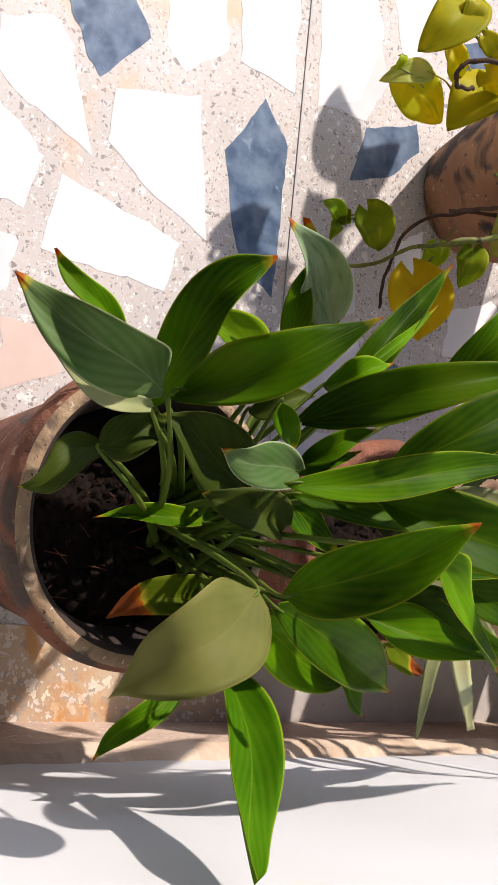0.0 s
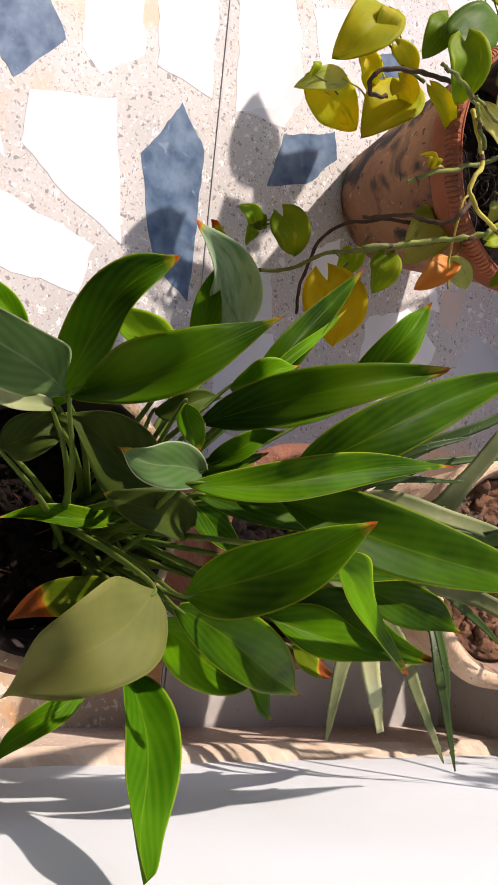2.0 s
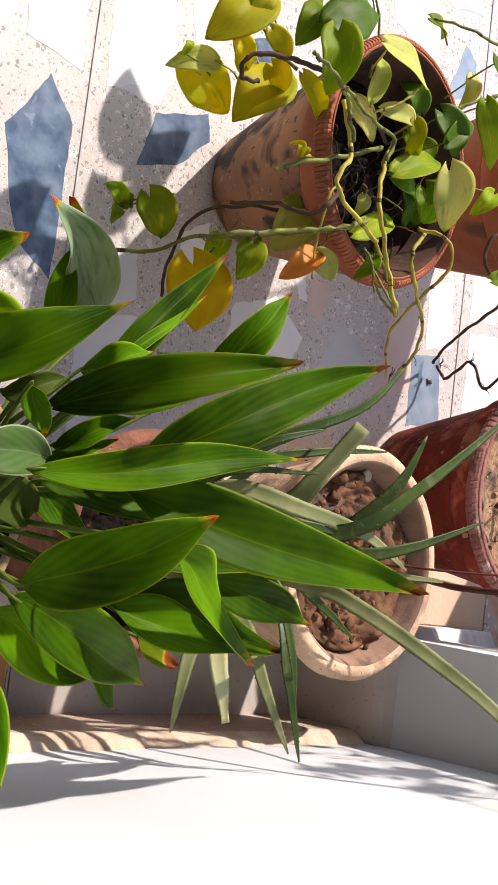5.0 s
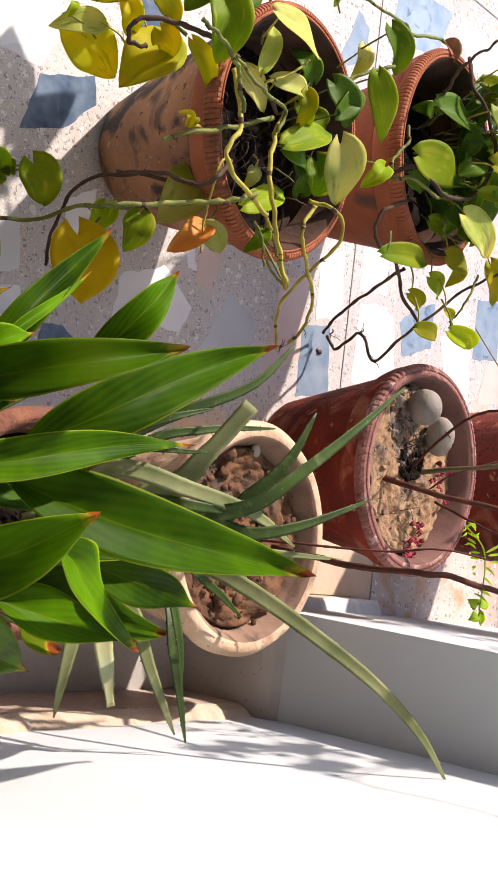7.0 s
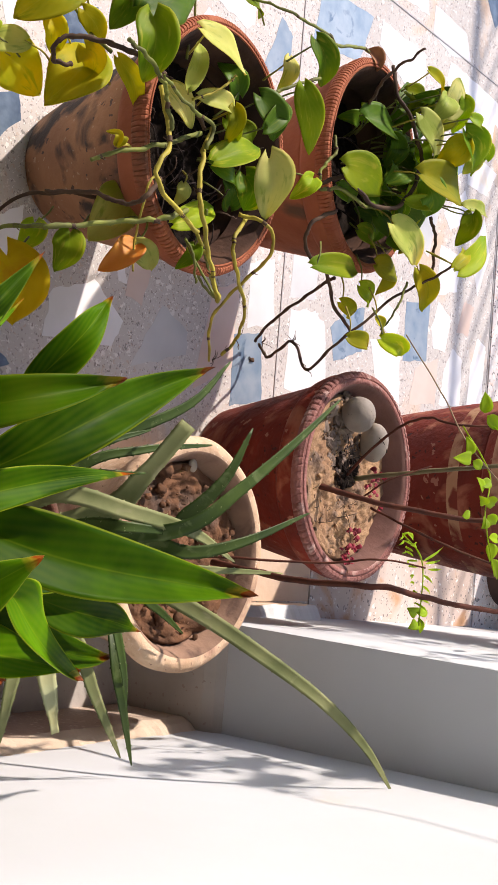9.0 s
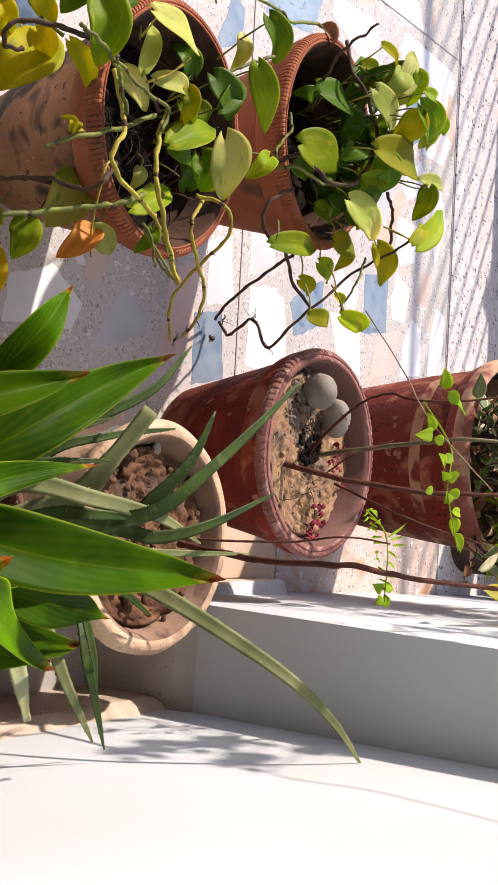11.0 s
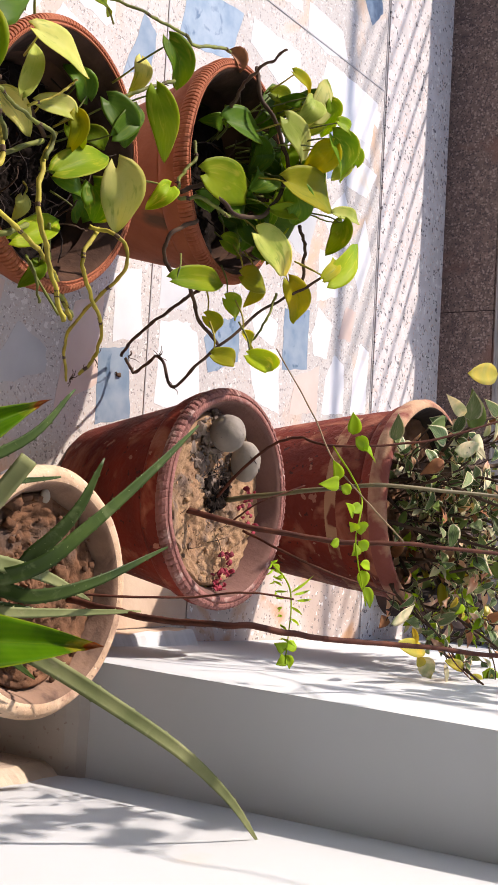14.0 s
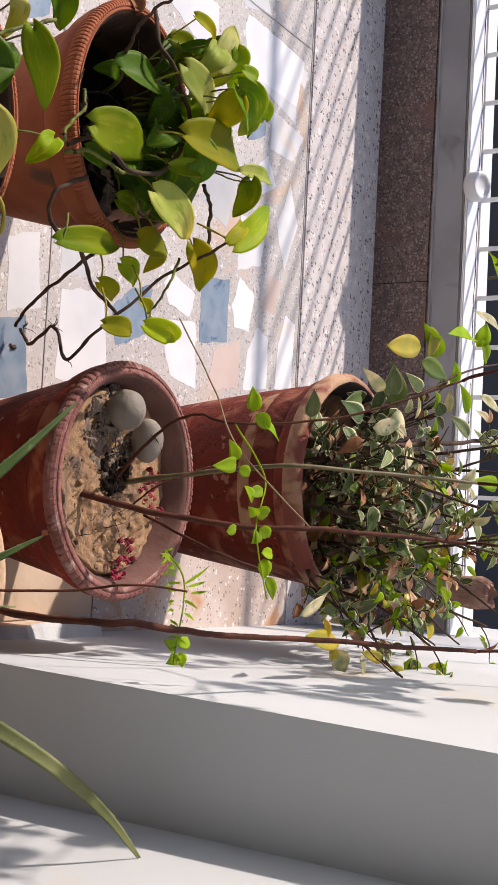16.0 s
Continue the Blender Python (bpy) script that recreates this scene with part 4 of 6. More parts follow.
canna_leaf((0.022, 0.684, 0.340), (0.013, 0.705, 0.362), (-0.001, 0.744, 0.360), 0.025, "pale")
canna_leaf((0.195, 0.787, 0.400), (0.212, 0.851, 0.422), (0.231, 0.945, 0.420), 0.049)
canna_leaf((0.097, 0.749, 0.400), (0.099, 0.808, 0.432), (0.099, 0.894, 0.440), 0.035)
canna_leaf((0.043, 0.546, 0.405), (0.040, 0.484, 0.425), (-0.018, 0.420, 0.425), 0.017, "rim")
canna_leaf((-0.012, 0.711, 0.350), (-0.031, 0.634, 0.385), (-0.052, 0.582, 0.385), 0.046, "")

# aloe leaves
aloe_leaf([(0.155, 1.144, 0.300), (0.178, 1.177, 0.360), (0.221, 1.219, 0.430), (0.270, 1.278, 0.480), (0.321, 1.329, 0.510), (0.377, 1.381, 0.520)], 0.0245, ALOE_PALE)
aloe_leaf([(0.104, 1.108, 0.300), (0.085, 1.161, 0.360), (0.040, 1.208, 0.390), (-0.022, 1.280, 0.410), (-0.085, 1.357, 0.420)], 0.023)
aloe_leaf([(0.108, 1.127, 0.300), (0.115, 1.178, 0.350), (0.097, 1.241, 0.380), (0.057, 1.339, 0.400)], 0.022)
aloe_leaf([(0.131, 1.131, 0.300), (0.134, 1.185, 0.330), (0.134, 1.349, 0.360)], 0.018, ALOE_PALE)
aloe_leaf([(0.099, 1.186, 0.280), (0.070, 1.218, 0.310), (0.022, 1.247, 0.340), (-0.039, 1.274, 0.352)], 0.027)
aloe_leaf([(0.081, 1.097, 0.280), (0.034, 1.121, 0.320), (-0.028, 1.144, 0.360)], 0.038, ALOE_PALE, 0.55)
aloe_leaf([(0.064, 1.017, 0.280), (0.076, 1.099, 0.330), (0.093, 1.196, 0.340), (0.125, 1.327, 0.300)], 0.027, ALOE_PALE)
aloe_leaf([(0.052, 0.967, 0.280), (0.011, 1.017, 0.340), (-0.014, 1.083, 0.360)], 0.015)
aloe_leaf([(0.062, 0.986, 0.270), (0.010, 1.027, 0.330), (-0.046, 1.127, 0.370), (-0.105, 1.185, 0.380)], 0.02)
aloe_leaf([(0.034, 1.064, 0.270), (0.003, 1.138, 0.300), (-0.015, 1.251, 0.310)], 0.015)
aloe_leaf([(0.046, 1.014, 0.280), (0.031, 1.114, 0.330)], 0.013)
aloe_leaf([(0.096, 1.064, 0.280), (0.092, 1.092, 0.330), (0.095, 1.176, 0.340)], 0.021)
aloe_leaf([(0.119, 1.105, 0.270), (0.128, 1.168, 0.300), (0.133, 1.217, 0.320)], 0.019)
aloe_leaf([(0.179, 0.999, 0.290), (0.251, 0.975, 0.300), (0.328, 0.982, 0.280)], 0.028, ALOE_PALE)
aloe_leaf([(0.191, 1.010, 0.280), (0.262, 1.024, 0.300), (0.315, 1.042, 0.300)], 0.032, ALOE_DRY, 0.3)
aloe_leaf([(0.200, 1.044, 0.300), (0.270, 1.064, 0.330), (0.348, 1.136, 0.310)], 0.022, ALOE_PALE)
aloe_leaf([(0.173, 1.086, 0.300), (0.256, 1.088, 0.340), (0.354, 1.139, 0.325)], 0.02)
aloe_leaf([(0.138, 1.113, 0.260), (0.182, 1.211, 0.270), (0.219, 1.286, 0.260)], 0.017)
aloe_leaf([(0.156, 1.063, 0.300), (0.168, 1.070, 0.330), (0.235, 1.082, 0.350), (0.287, 1.116, 0.330)], 0.016)


# pothos in the bleached pot
heart(vine_a, (-0.434, 0.973, 0.170), (-0.414, 1.064, 0.160), 0.066, POTHOS_YELLOW)
heart(vine_a, (-0.449, 1.003, 0.190), (-0.423, 0.942, 0.180), 0.031, POTHOS_PALE)
heart(vine_a, (-0.436, 0.952, 0.190), (-0.463, 0.968, 0.180), 0.01, POTHOS)
heart(vine_a, (-0.458, 1.086, 0.210), (-0.385, 1.038, 0.200), 0.071, POTHOS_YELLOW)
heart(vine_a, (-0.453, 1.057, 0.230), (-0.433, 1.088, 0.220), 0.035, POTHOS_YELLOW)
heart(vine_a, (-0.533, 1.034, 0.220), (-0.460, 0.973, 0.210), 0.067, POTHOS_YELLOW)
heart(vine_a, (-0.510, 1.022, 0.230), (-0.551, 1.048, 0.220), 0.029, POTHOS_YELLOW)
heart(vine_a, (-0.483, 1.026, 0.200), (-0.451, 1.052, 0.190), 0.029, POTHOS_YELLOW)
heart(vine_a, (-0.483, 1.030, 0.250), (-0.459, 1.081, 0.240), 0.027, POTHOS_YELLOW)
heart(vine_a, (-0.498, 1.041, 0.320), (-0.448, 1.024, 0.310), 0.04, POTHOS)
heart(vine_a, (-0.470, 1.037, 0.340), (-0.529, 1.136, 0.330), 0.057, POTHOS_DARK)
heart(vine_a, (-0.459, 1.039, 0.350), (-0.394, 1.052, 0.340), 0.049, POTHOS)
heart(vine_a, (-0.434, 1.061, 0.280), (-0.392, 1.122, 0.270), 0.024, POTHOS_YELLOW)
heart(vine_a, (-0.403, 1.106, 0.350), (-0.473, 1.138, 0.340), 0.022, POTHOS_PALE)
heart(vine_a, (-0.465, 1.099, 0.370), (-0.455, 1.206, 0.360), 0.039, POTHOS_PALE)
heart(vine_a, (-0.403, 1.094, 0.330), (-0.380, 1.160, 0.320), 0.03, POTHOS_PALE)
heart(vine_a, (-0.412, 1.150, 0.330), (-0.422, 1.241, 0.320), 0.026, POTHOS_PALE)
heart(vine_a, (-0.416, 1.202, 0.340), (-0.374, 1.212, 0.330), 0.022, POTHOS_YELLOW)
heart(vine_a, (-0.346, 1.185, 0.330), (-0.399, 1.294, 0.320), 0.039, POTHOS)
heart(vine_a, (-0.345, 1.195, 0.320), (-0.343, 1.262, 0.310), 0.029, POTHOS_DARK)
heart(vine_a, (-0.356, 1.272, 0.310), (-0.321, 1.298, 0.300), 0.044, POTHOS)
heart(vine_a, (-0.365, 1.252, 0.360), (-0.310, 1.304, 0.330), 0.058, POTHOS_PALE)
heart(vine_a, (-0.464, 1.289, 0.310), (-0.428, 1.349, 0.300), 0.043, POTHOS_DARK)
heart(vine_a, (-0.543, 1.356, 0.300), (-0.496, 1.358, 0.290), 0.024, POTHOS_PALE)
heart(vine_a, (-0.567, 1.371, 0.330), (-0.523, 1.418, 0.320), 0.039, POTHOS)
heart(vine_a, (-0.494, 1.345, 0.335), (-0.421, 1.396, 0.325), 0.039, POTHOS)
heart(vine_a, (-0.266, 1.157, 0.300), (-0.313, 1.250, 0.290), 0.032, POTHOS)
heart(vine_a, (-0.401, 1.431, 0.300), (-0.368, 1.408, 0.290), 0.029, POTHOS)
heart(vine_a, (-0.310, 1.150, 0.220), (-0.244, 1.118, 0.210), 0.059, POTHOS_PALE)
heart(vine_a, (-0.238, 1.135, 0.262), (-0.200, 1.098, 0.252), 0.035, ORANGE_LEAF)
heart(vine_a, (-0.239, 1.137, 0.260), (-0.222, 1.189, 0.250), 0.032, POTHOS_PALE)
heart(vine_a, (-0.243, 1.079, 0.210), (-0.198, 1.079, 0.200), 0.039, POTHOS)
heart(vine_a, (-0.270, 1.103, 0.120), (-0.237, 1.096, 0.110), 0.034, POTHOS)
heart(vine_a, (-0.211, 1.039, 0.150), (-0.138, 1.076, 0.140), 0.082, POTHOS_GOLD)
heart(vine_a, (-0.288, 0.992, 0.110), (-0.250, 1.030, 0.100), 0.051, POTHOS)
heart(vine_a, (-0.280, 0.972, 0.080), (-0.302, 0.959, 0.070), 0.022, POTHOS)
heart(vine_a, (-0.280, 0.972, 0.080), (-0.286, 0.998, 0.070), 0.021, POTHOS)
heart(vine_a, (-0.273, 0.968, 0.080), (-0.255, 0.976, 0.070), 0.019, POTHOS)
heart(vine_a, (-0.426, 1.300, 0.310), (-0.490, 1.365, 0.300), 0.03, POTHOS_DARK)
heart(vine_a, (-0.317, 1.168, 0.300), (-0.292, 1.174, 0.290), 0.018, POTHOS_PALE)
heart(vine_a, (-0.257, 1.221, 0.280), (-0.227, 1.211, 0.270), 0.021, POTHOS)
heart(vine_a, (-0.402, 1.201, 0.330), (-0.380, 1.236, 0.320), 0.021, POTHOS)
heart(vine_a, (-0.323, 1.041, 0.310), (-0.341, 1.043, 0.300), 0.01, POTHOS_YELLOW)
heart(vine_a, (-0.322, 1.043, 0.310), (-0.342, 1.057, 0.300), 0.009, POTHOS_YELLOW)

# pothos in the roped pot
heart(vine_b, (-0.528, 1.550, 0.300), (-0.542, 1.678, 0.290), 0.055, POTHOS_DARK)
heart(vine_b, (-0.541, 1.609, 0.360), (-0.500, 1.695, 0.350), 0.047, POTHOS_PALE)
heart(vine_b, (-0.563, 1.669, 0.370), (-0.644, 1.730, 0.360), 0.043, POTHOS_PALE)
heart(vine_b, (-0.621, 1.636, 0.350), (-0.608, 1.714, 0.340), 0.023, POTHOS_YELLOW)
heart(vine_b, (-0.532, 1.672, 0.400), (-0.485, 1.733, 0.390), 0.047, POTHOS)
heart(vine_b, (-0.551, 1.668, 0.410), (-0.541, 1.722, 0.400), 0.024, POTHOS)
heart(vine_b, (-0.431, 1.480, 0.320), (-0.439, 1.625, 0.310), 0.06, POTHOS)
heart(vine_b, (-0.493, 1.638, 0.310), (-0.454, 1.677, 0.300), 0.043, POTHOS_DARK)
heart(vine_b, (-0.450, 1.602, 0.370), (-0.455, 1.768, 0.360), 0.059, POTHOS_YELLOW)
heart(vine_b, (-0.448, 1.638, 0.360), (-0.410, 1.675, 0.350), 0.05, POTHOS_DARK)
heart(vine_b, (-0.441, 1.737, 0.370), (-0.457, 1.857, 0.360), 0.024, POTHOS_PALE)
heart(vine_b, (-0.374, 1.584, 0.340), (-0.340, 1.691, 0.330), 0.051, POTHOS_PALE)
heart(vine_b, (-0.328, 1.699, 0.390), (-0.413, 1.815, 0.380), 0.04, POTHOS)
heart(vine_b, (-0.329, 1.682, 0.390), (-0.376, 1.743, 0.380), 0.02, POTHOS_YELLOW)
heart(vine_b, (-0.288, 1.461, 0.290), (-0.314, 1.607, 0.280), 0.037, POTHOS)
heart(vine_b, (-0.325, 1.611, 0.300), (-0.325, 1.701, 0.290), 0.039, POTHOS_YELLOW)
heart(vine_b, (-0.338, 1.721, 0.310), (-0.286, 1.774, 0.300), 0.044, POTHOS_YELLOW)
heart(vine_b, (-0.291, 1.602, 0.280), (-0.272, 1.655, 0.270), 0.031, POTHOS)
heart(vine_b, (-0.264, 1.585, 0.260), (-0.250, 1.639, 0.250), 0.026, POTHOS_YELLOW)
heart(vine_b, (-0.200, 1.533, 0.310), (-0.202, 1.617, 0.300), 0.026, POTHOS_YELLOW)
heart(vine_b, (-0.211, 1.607, 0.320), (-0.203, 1.705, 0.310), 0.031, POTHOS)
heart(vine_b, (-0.243, 1.620, 0.300), (-0.229, 1.667, 0.290), 0.019, POTHOS_YELLOW)
heart(vine_b, (-0.592, 1.626, 0.320), (-0.604, 1.706, 0.310), 0.028, POTHOS)
heart(vine_b, (-0.590, 1.689, 0.340), (-0.587, 1.642, 0.330), 0.025, POTHOS_DARK)
heart(vine_b, (-0.408, 1.492, 0.300), (-0.403, 1.554, 0.290), 0.029, POTHOS_DARK)
heart(vine_b, (-0.415, 1.559, 0.300), (-0.407, 1.633, 0.290), 0.04, POTHOS_DARK)
heart(vine_b, (-0.395, 1.604, 0.300), (-0.378, 1.667, 0.290), 0.037, POTHOS_DARK)
heart(vine_b, (-0.418, 1.678, 0.300), (-0.407, 1.753, 0.290), 0.042, POTHOS_DARK)
heart(vine_b, (-0.580, 1.645, 0.300), (-0.637, 1.703, 0.290), 0.03, POTHOS_DARK)
heart(vine_b, (-0.533, 1.681, 0.300), (-0.497, 1.670, 0.290), 0.03, POTHOS_DARK)
heart(vine_b, (-0.372, 1.586, 0.280), (-0.364, 1.654, 0.270), 0.032, POTHOS)
heart(vine_b, (-0.331, 1.680, 0.280), (-0.294, 1.677, 0.270), 0.025, POTHOS_YELLOW)
heart(vine_b, (-0.412, 1.597, 0.350), (-0.430, 1.707, 0.340), 0.024, POTHOS)

# vines
vine(vine_a, [(-0.220, 0.966, 0.060), (-0.230, 1.020, 0.100), (-0.247, 1.037, 0.150), (-0.250, 1.073, 0.200), (-0.269, 1.136, 0.250), (-0.288, 1.194, 0.270)], 0.003, 0.004, VINE)
vine(vine_a, [(-0.199, 1.101, 0.020), (-0.233, 1.072, 0.060), (-0.289, 1.074, 0.100), (-0.303, 1.102, 0.160), (-0.302, 1.162, 0.220), (-0.312, 1.158, 0.260)], 0.0025, 0.003, VINE_BROWN)
vine(vine_a, [(-0.185, 1.215, 0.330), (-0.238, 1.190, 0.330), (-0.287, 1.154, 0.340), (-0.339, 1.162, 0.330), (-0.397, 1.202, 0.310)], 0.0035, 0.004, VINE_YELLOW)
vine(vine_a, [(-0.259, 1.177, 0.320), (-0.290, 1.080, 0.340), (-0.346, 1.103, 0.330), (-0.416, 1.114, 0.300)], 0.0035, 0.004, VINE_YELLOW)
vine(vine_a, [(-0.303, 1.024, 0.290), (-0.319, 1.052, 0.300), (-0.346, 1.114, 0.310), (-0.396, 1.213, 0.280)], 0.003, 0.004, VINE)
vine(vine_a, [(-0.158, 1.460, 0.120), (-0.206, 1.409, 0.160), (-0.252, 1.394, 0.220), (-0.286, 1.377, 0.280), (-0.315, 1.350, 0.290), (-0.327, 1.326, 0.260)], 0.0025, 0.0035, VINE_YELLOW)
vine(vine_a, [(-0.166, 1.462, 0.140), (-0.190, 1.469, 0.160), (-0.222, 1.433, 0.200), (-0.252, 1.331, 0.260), (-0.283, 1.296, 0.280), (-0.329, 1.344, 0.260)], 0.003, 0.0035, VINE_YELLOW)
vine(vine_a, [(-0.421, 1.029, 0.240), (-0.417, 1.002, 0.240), (-0.436, 0.998, 0.250), (-0.446, 1.031, 0.270), (-0.443, 1.078, 0.290), (-0.444, 1.140, 0.280)], 0.003, 0.0038, VINE_BROWN)
vine(vine_a, [(-0.492, 1.020, 0.240), (-0.471, 1.043, 0.240), (-0.447, 1.070, 0.260)], 0.002, 0.003, VINE)
vine(vine_a, [(-0.468, 1.305, 0.300), (-0.486, 1.323, 0.320), (-0.521, 1.387, 0.330)], 0.0025, 0.003, VINE)
vine(vine_a, [(-0.388, 1.185, 0.310), (-0.409, 1.141, 0.320), (-0.417, 1.109, 0.320), (-0.434, 1.108, 0.300)], 0.003, 0.003, VINE_BROWN)
vine(vine_a, [(-0.204, 1.127, 0.270), (-0.238, 1.125, 0.270), (-0.290, 1.106, 0.300), (-0.314, 1.117, 0.300)], 0.0016, 0.002, VINE_YELLOW)
vine(vine_a, [(-0.206, 1.206, 0.300), (-0.237, 1.183, 0.310), (-0.251, 1.181, 0.300), (-0.193, 1.217, 0.320)], 0.002, 0.002, VINE)
vine(vine_a, [(-0.414, 0.995, 0.360), (-0.408, 1.019, 0.360), (-0.401, 1.053, 0.350), (-0.396, 1.077, 0.340), (-0.381, 1.089, 0.335), (-0.357, 1.106, 0.330)], 0.003, 0.0036, VINE)
vine(vine_a, [(-0.397, 1.054, 0.360), (-0.389, 1.092, 0.350), (-0.387, 1.134, 0.340), (-0.384, 1.178, 0.330), (-0.356, 1.168, 0.330)], 0.0024, 0.0034, VINE)
vine(vine_a, [(-0.398, 1.125, 0.340), (-0.419, 1.158, 0.350), (-0.441, 1.176, 0.360)], 0.0022, 0.0018, VINE_YELLOW)
vine(vine_a, [(-0.222, 0.993, 0.260), (-0.244, 1.066, 0.280), (-0.259, 1.115, 0.300), (-0.274, 1.152, 0.310), (-0.310, 1.212, 0.280)], 0.0036, 0.0042, VINE)
vine(vine_a, [(-0.284, 1.043, 0.200), (-0.288, 1.075, 0.240), (-0.274, 1.092, 0.280), (-0.280, 1.095, 0.310), (-0.311, 1.126, 0.300)], 0.0028, 0.0036, VINE_BROWN)
vine(vine_a, [(-0.243, 1.236, 0.240), (-0.248, 1.282, 0.230), (-0.232, 1.313, 0.220), (-0.226, 1.369, 0.200)], 0.002, 0.0024, VINE)
vine(vine_a, [(-0.265, 1.199, 0.300), (-0.250, 1.276, 0.260), (-0.233, 1.325, 0.230), (-0.223, 1.371, 0.200)], 0.003, 0.0034, VINE_YELLOW)
vine(vine_a, [(-0.294, 1.202, 0.310), (-0.255, 1.253, 0.270), (-0.235, 1.306, 0.240), (-0.227, 1.373, 0.200)], 0.0026, 0.0032, VINE)
vine(vine_b, [(-0.601, 1.287, 0.270), (-0.600, 1.306, 0.290), (-0.595, 1.339, 0.310), (-0.598, 1.382, 0.310), (-0.604, 1.433, 0.305), (-0.603, 1.468, 0.300), (-0.636, 1.558, 0.285), (-0.663, 1.658, 0.250)], 0.0022, 0.0034, VINE)
vine(vine_b, [(-0.231, 1.708, 0.020), (-0.206, 1.698, 0.050), (-0.224, 1.666, 0.120), (-0.171, 1.623, 0.180), (-0.223, 1.632, 0.240), (-0.302, 1.707, 0.290), (-0.335, 1.743, 0.330), (-0.381, 1.763, 0.380)], 0.003, 0.0022, VINE_BROWN)
vine(vine_b, [(-0.234, 1.697, 0.020), (-0.264, 1.668, 0.080), (-0.298, 1.631, 0.180), (-0.303, 1.591, 0.240)], 0.0028, 0.003, VINE_BROWN)
vine(vine_b, [(-0.241, 1.675, 0.220), (-0.263, 1.593, 0.240), (-0.299, 1.540, 0.260), (-0.312, 1.477, 0.270), (-0.345, 1.459, 0.280), (-0.379, 1.509, 0.290)], 0.003, 0.0035, VINE_BROWN)
vine(vine_b, [(-0.406, 1.467, 0.290), (-0.420, 1.496, 0.310), (-0.392, 1.537, 0.330), (-0.407, 1.599, 0.340), (-0.477, 1.650, 0.340), (-0.524, 1.629, 0.340), (-0.579, 1.600, 0.320), (-0.629, 1.616, 0.300)], 0.0035, 0.0035, VINE_BROWN)
vine(vine_b, [(-0.399, 1.455, 0.290), (-0.434, 1.471, 0.290), (-0.460, 1.494, 0.290), (-0.488, 1.505, 0.280)], 0.003, 0.003, VINE)
vine(vine_b, [(-0.551, 1.558, 0.300), (-0.571, 1.539, 0.330), (-0.589, 1.531, 0.370), (-0.607, 1.537, 0.400)], 0.003, 0.002, VINE_BROWN)
vine(vine_b, [(-0.342, 1.742, 0.320), (-0.389, 1.728, 0.330), (-0.419, 1.708, 0.330)], 0.003, 0.003, VINE_BROWN)
vine(vine_b, [(-0.234, 1.652, 0.290), (-0.271, 1.678, 0.300), (-0.318, 1.704, 0.300)], 0.002, 0.0025, VINE)
vine(vine_b, [(-0.397, 1.462, 0.290), (-0.403, 1.491, 0.310), (-0.395, 1.546, 0.310), (-0.410, 1.617, 0.300)], 0.0035, 0.0035, VINE)

# rose stems
vine(rose, [(0.008, 1.608, 0.225), (0.028, 1.648, 0.320), (0.041, 1.714, 0.420), (0.039, 1.803, 0.500), (0.050, 2.049, 0.600)], 0.0045, 0.0028, STEM_RED)
vine(rose, [(-0.011, 1.707, 0.225), (-0.032, 1.748, 0.360), (-0.043, 1.783, 0.470), (-0.038, 2.032, 0.620)], 0.004, 0.0025, STEM_GREEN)
vine(rose, [(-0.015, 1.684, 0.230), (-0.056, 1.671, 0.280), (-0.087, 1.648, 0.340), (-0.097, 1.623, 0.400), (-0.085, 1.610, 0.460), (-0.104, 1.710, 0.560), (-0.164, 1.846, 0.660)], 0.0025, 0.0014, STEM_RED)
vine(rose, [(0.033, 1.712, 0.260), (0.079, 1.724, 0.380), (0.114, 1.821, 0.460)], 0.0022, 0.0014, STEM_RED)
vine(rose, [(-0.237, 1.713, 0.300), (-0.128, 1.623, 0.420), (-0.052, 1.554, 0.500), (0.036, 1.628, 0.560)], 0.001, 0.001, STRAW)
vine(rose, [(0.129, 1.345, 0.250), (0.140, 1.329, 0.400), (0.137, 1.340, 0.500), (0.153, 1.465, 0.530), (0.166, 1.617, 0.560), (0.200, 1.999, 0.640)], 0.0042, 0.003, STEM_RED)
vine(rose, [(0.123, 1.317, 0.220), (0.120, 1.338, 0.300), (0.117, 1.410, 0.380), (0.107, 1.441, 0.440), (0.113, 1.494, 0.480)], 0.0018, 0.0012, STEM_RED)
vine(rose, [(-0.028, 1.632, 0.230), (-0.033, 1.596, 0.225), (-0.022, 1.564, 0.230)], 0.004, 0.003, STRAW)
vine(rose, [(0.021, 1.710, 0.240), (-0.009, 1.690, 0.300), (-0.038, 1.749, 0.340)], 0.0015, 0.001, STEM_RED)
vine(rose, [(-0.085, 1.610, 0.460), (-0.020, 1.620, 0.500), (0.039, 1.553, 0.530), (0.117, 1.550, 0.550)], 0.0012, 0.0008, SPRIG)
vine(rose, [(0.071, 1.535, 0.420), (0.106, 1.503, 0.470), (0.181, 1.414, 0.520)], 0.0012, 0.0008, SPRIG)
small_leaf(rose, (-0.092, 1.531, 0.530), (-0.120, 1.528, 0.530), 0.019, SPRIG)
small_leaf(rose, (-0.090, 1.539, 0.530), (-0.075, 1.571, 0.530), 0.018, SPRIG)
small_leaf(rose, (-0.081, 1.555, 0.530), (-0.063, 1.596, 0.530), 0.019, SPRIG)
small_leaf(rose, (-0.031, 1.501, 0.530), (-0.026, 1.452, 0.530), 0.019, SPRIG)
small_leaf(rose, (-0.034, 1.500, 0.530), (-0.057, 1.484, 0.530), 0.016, SPRIG)
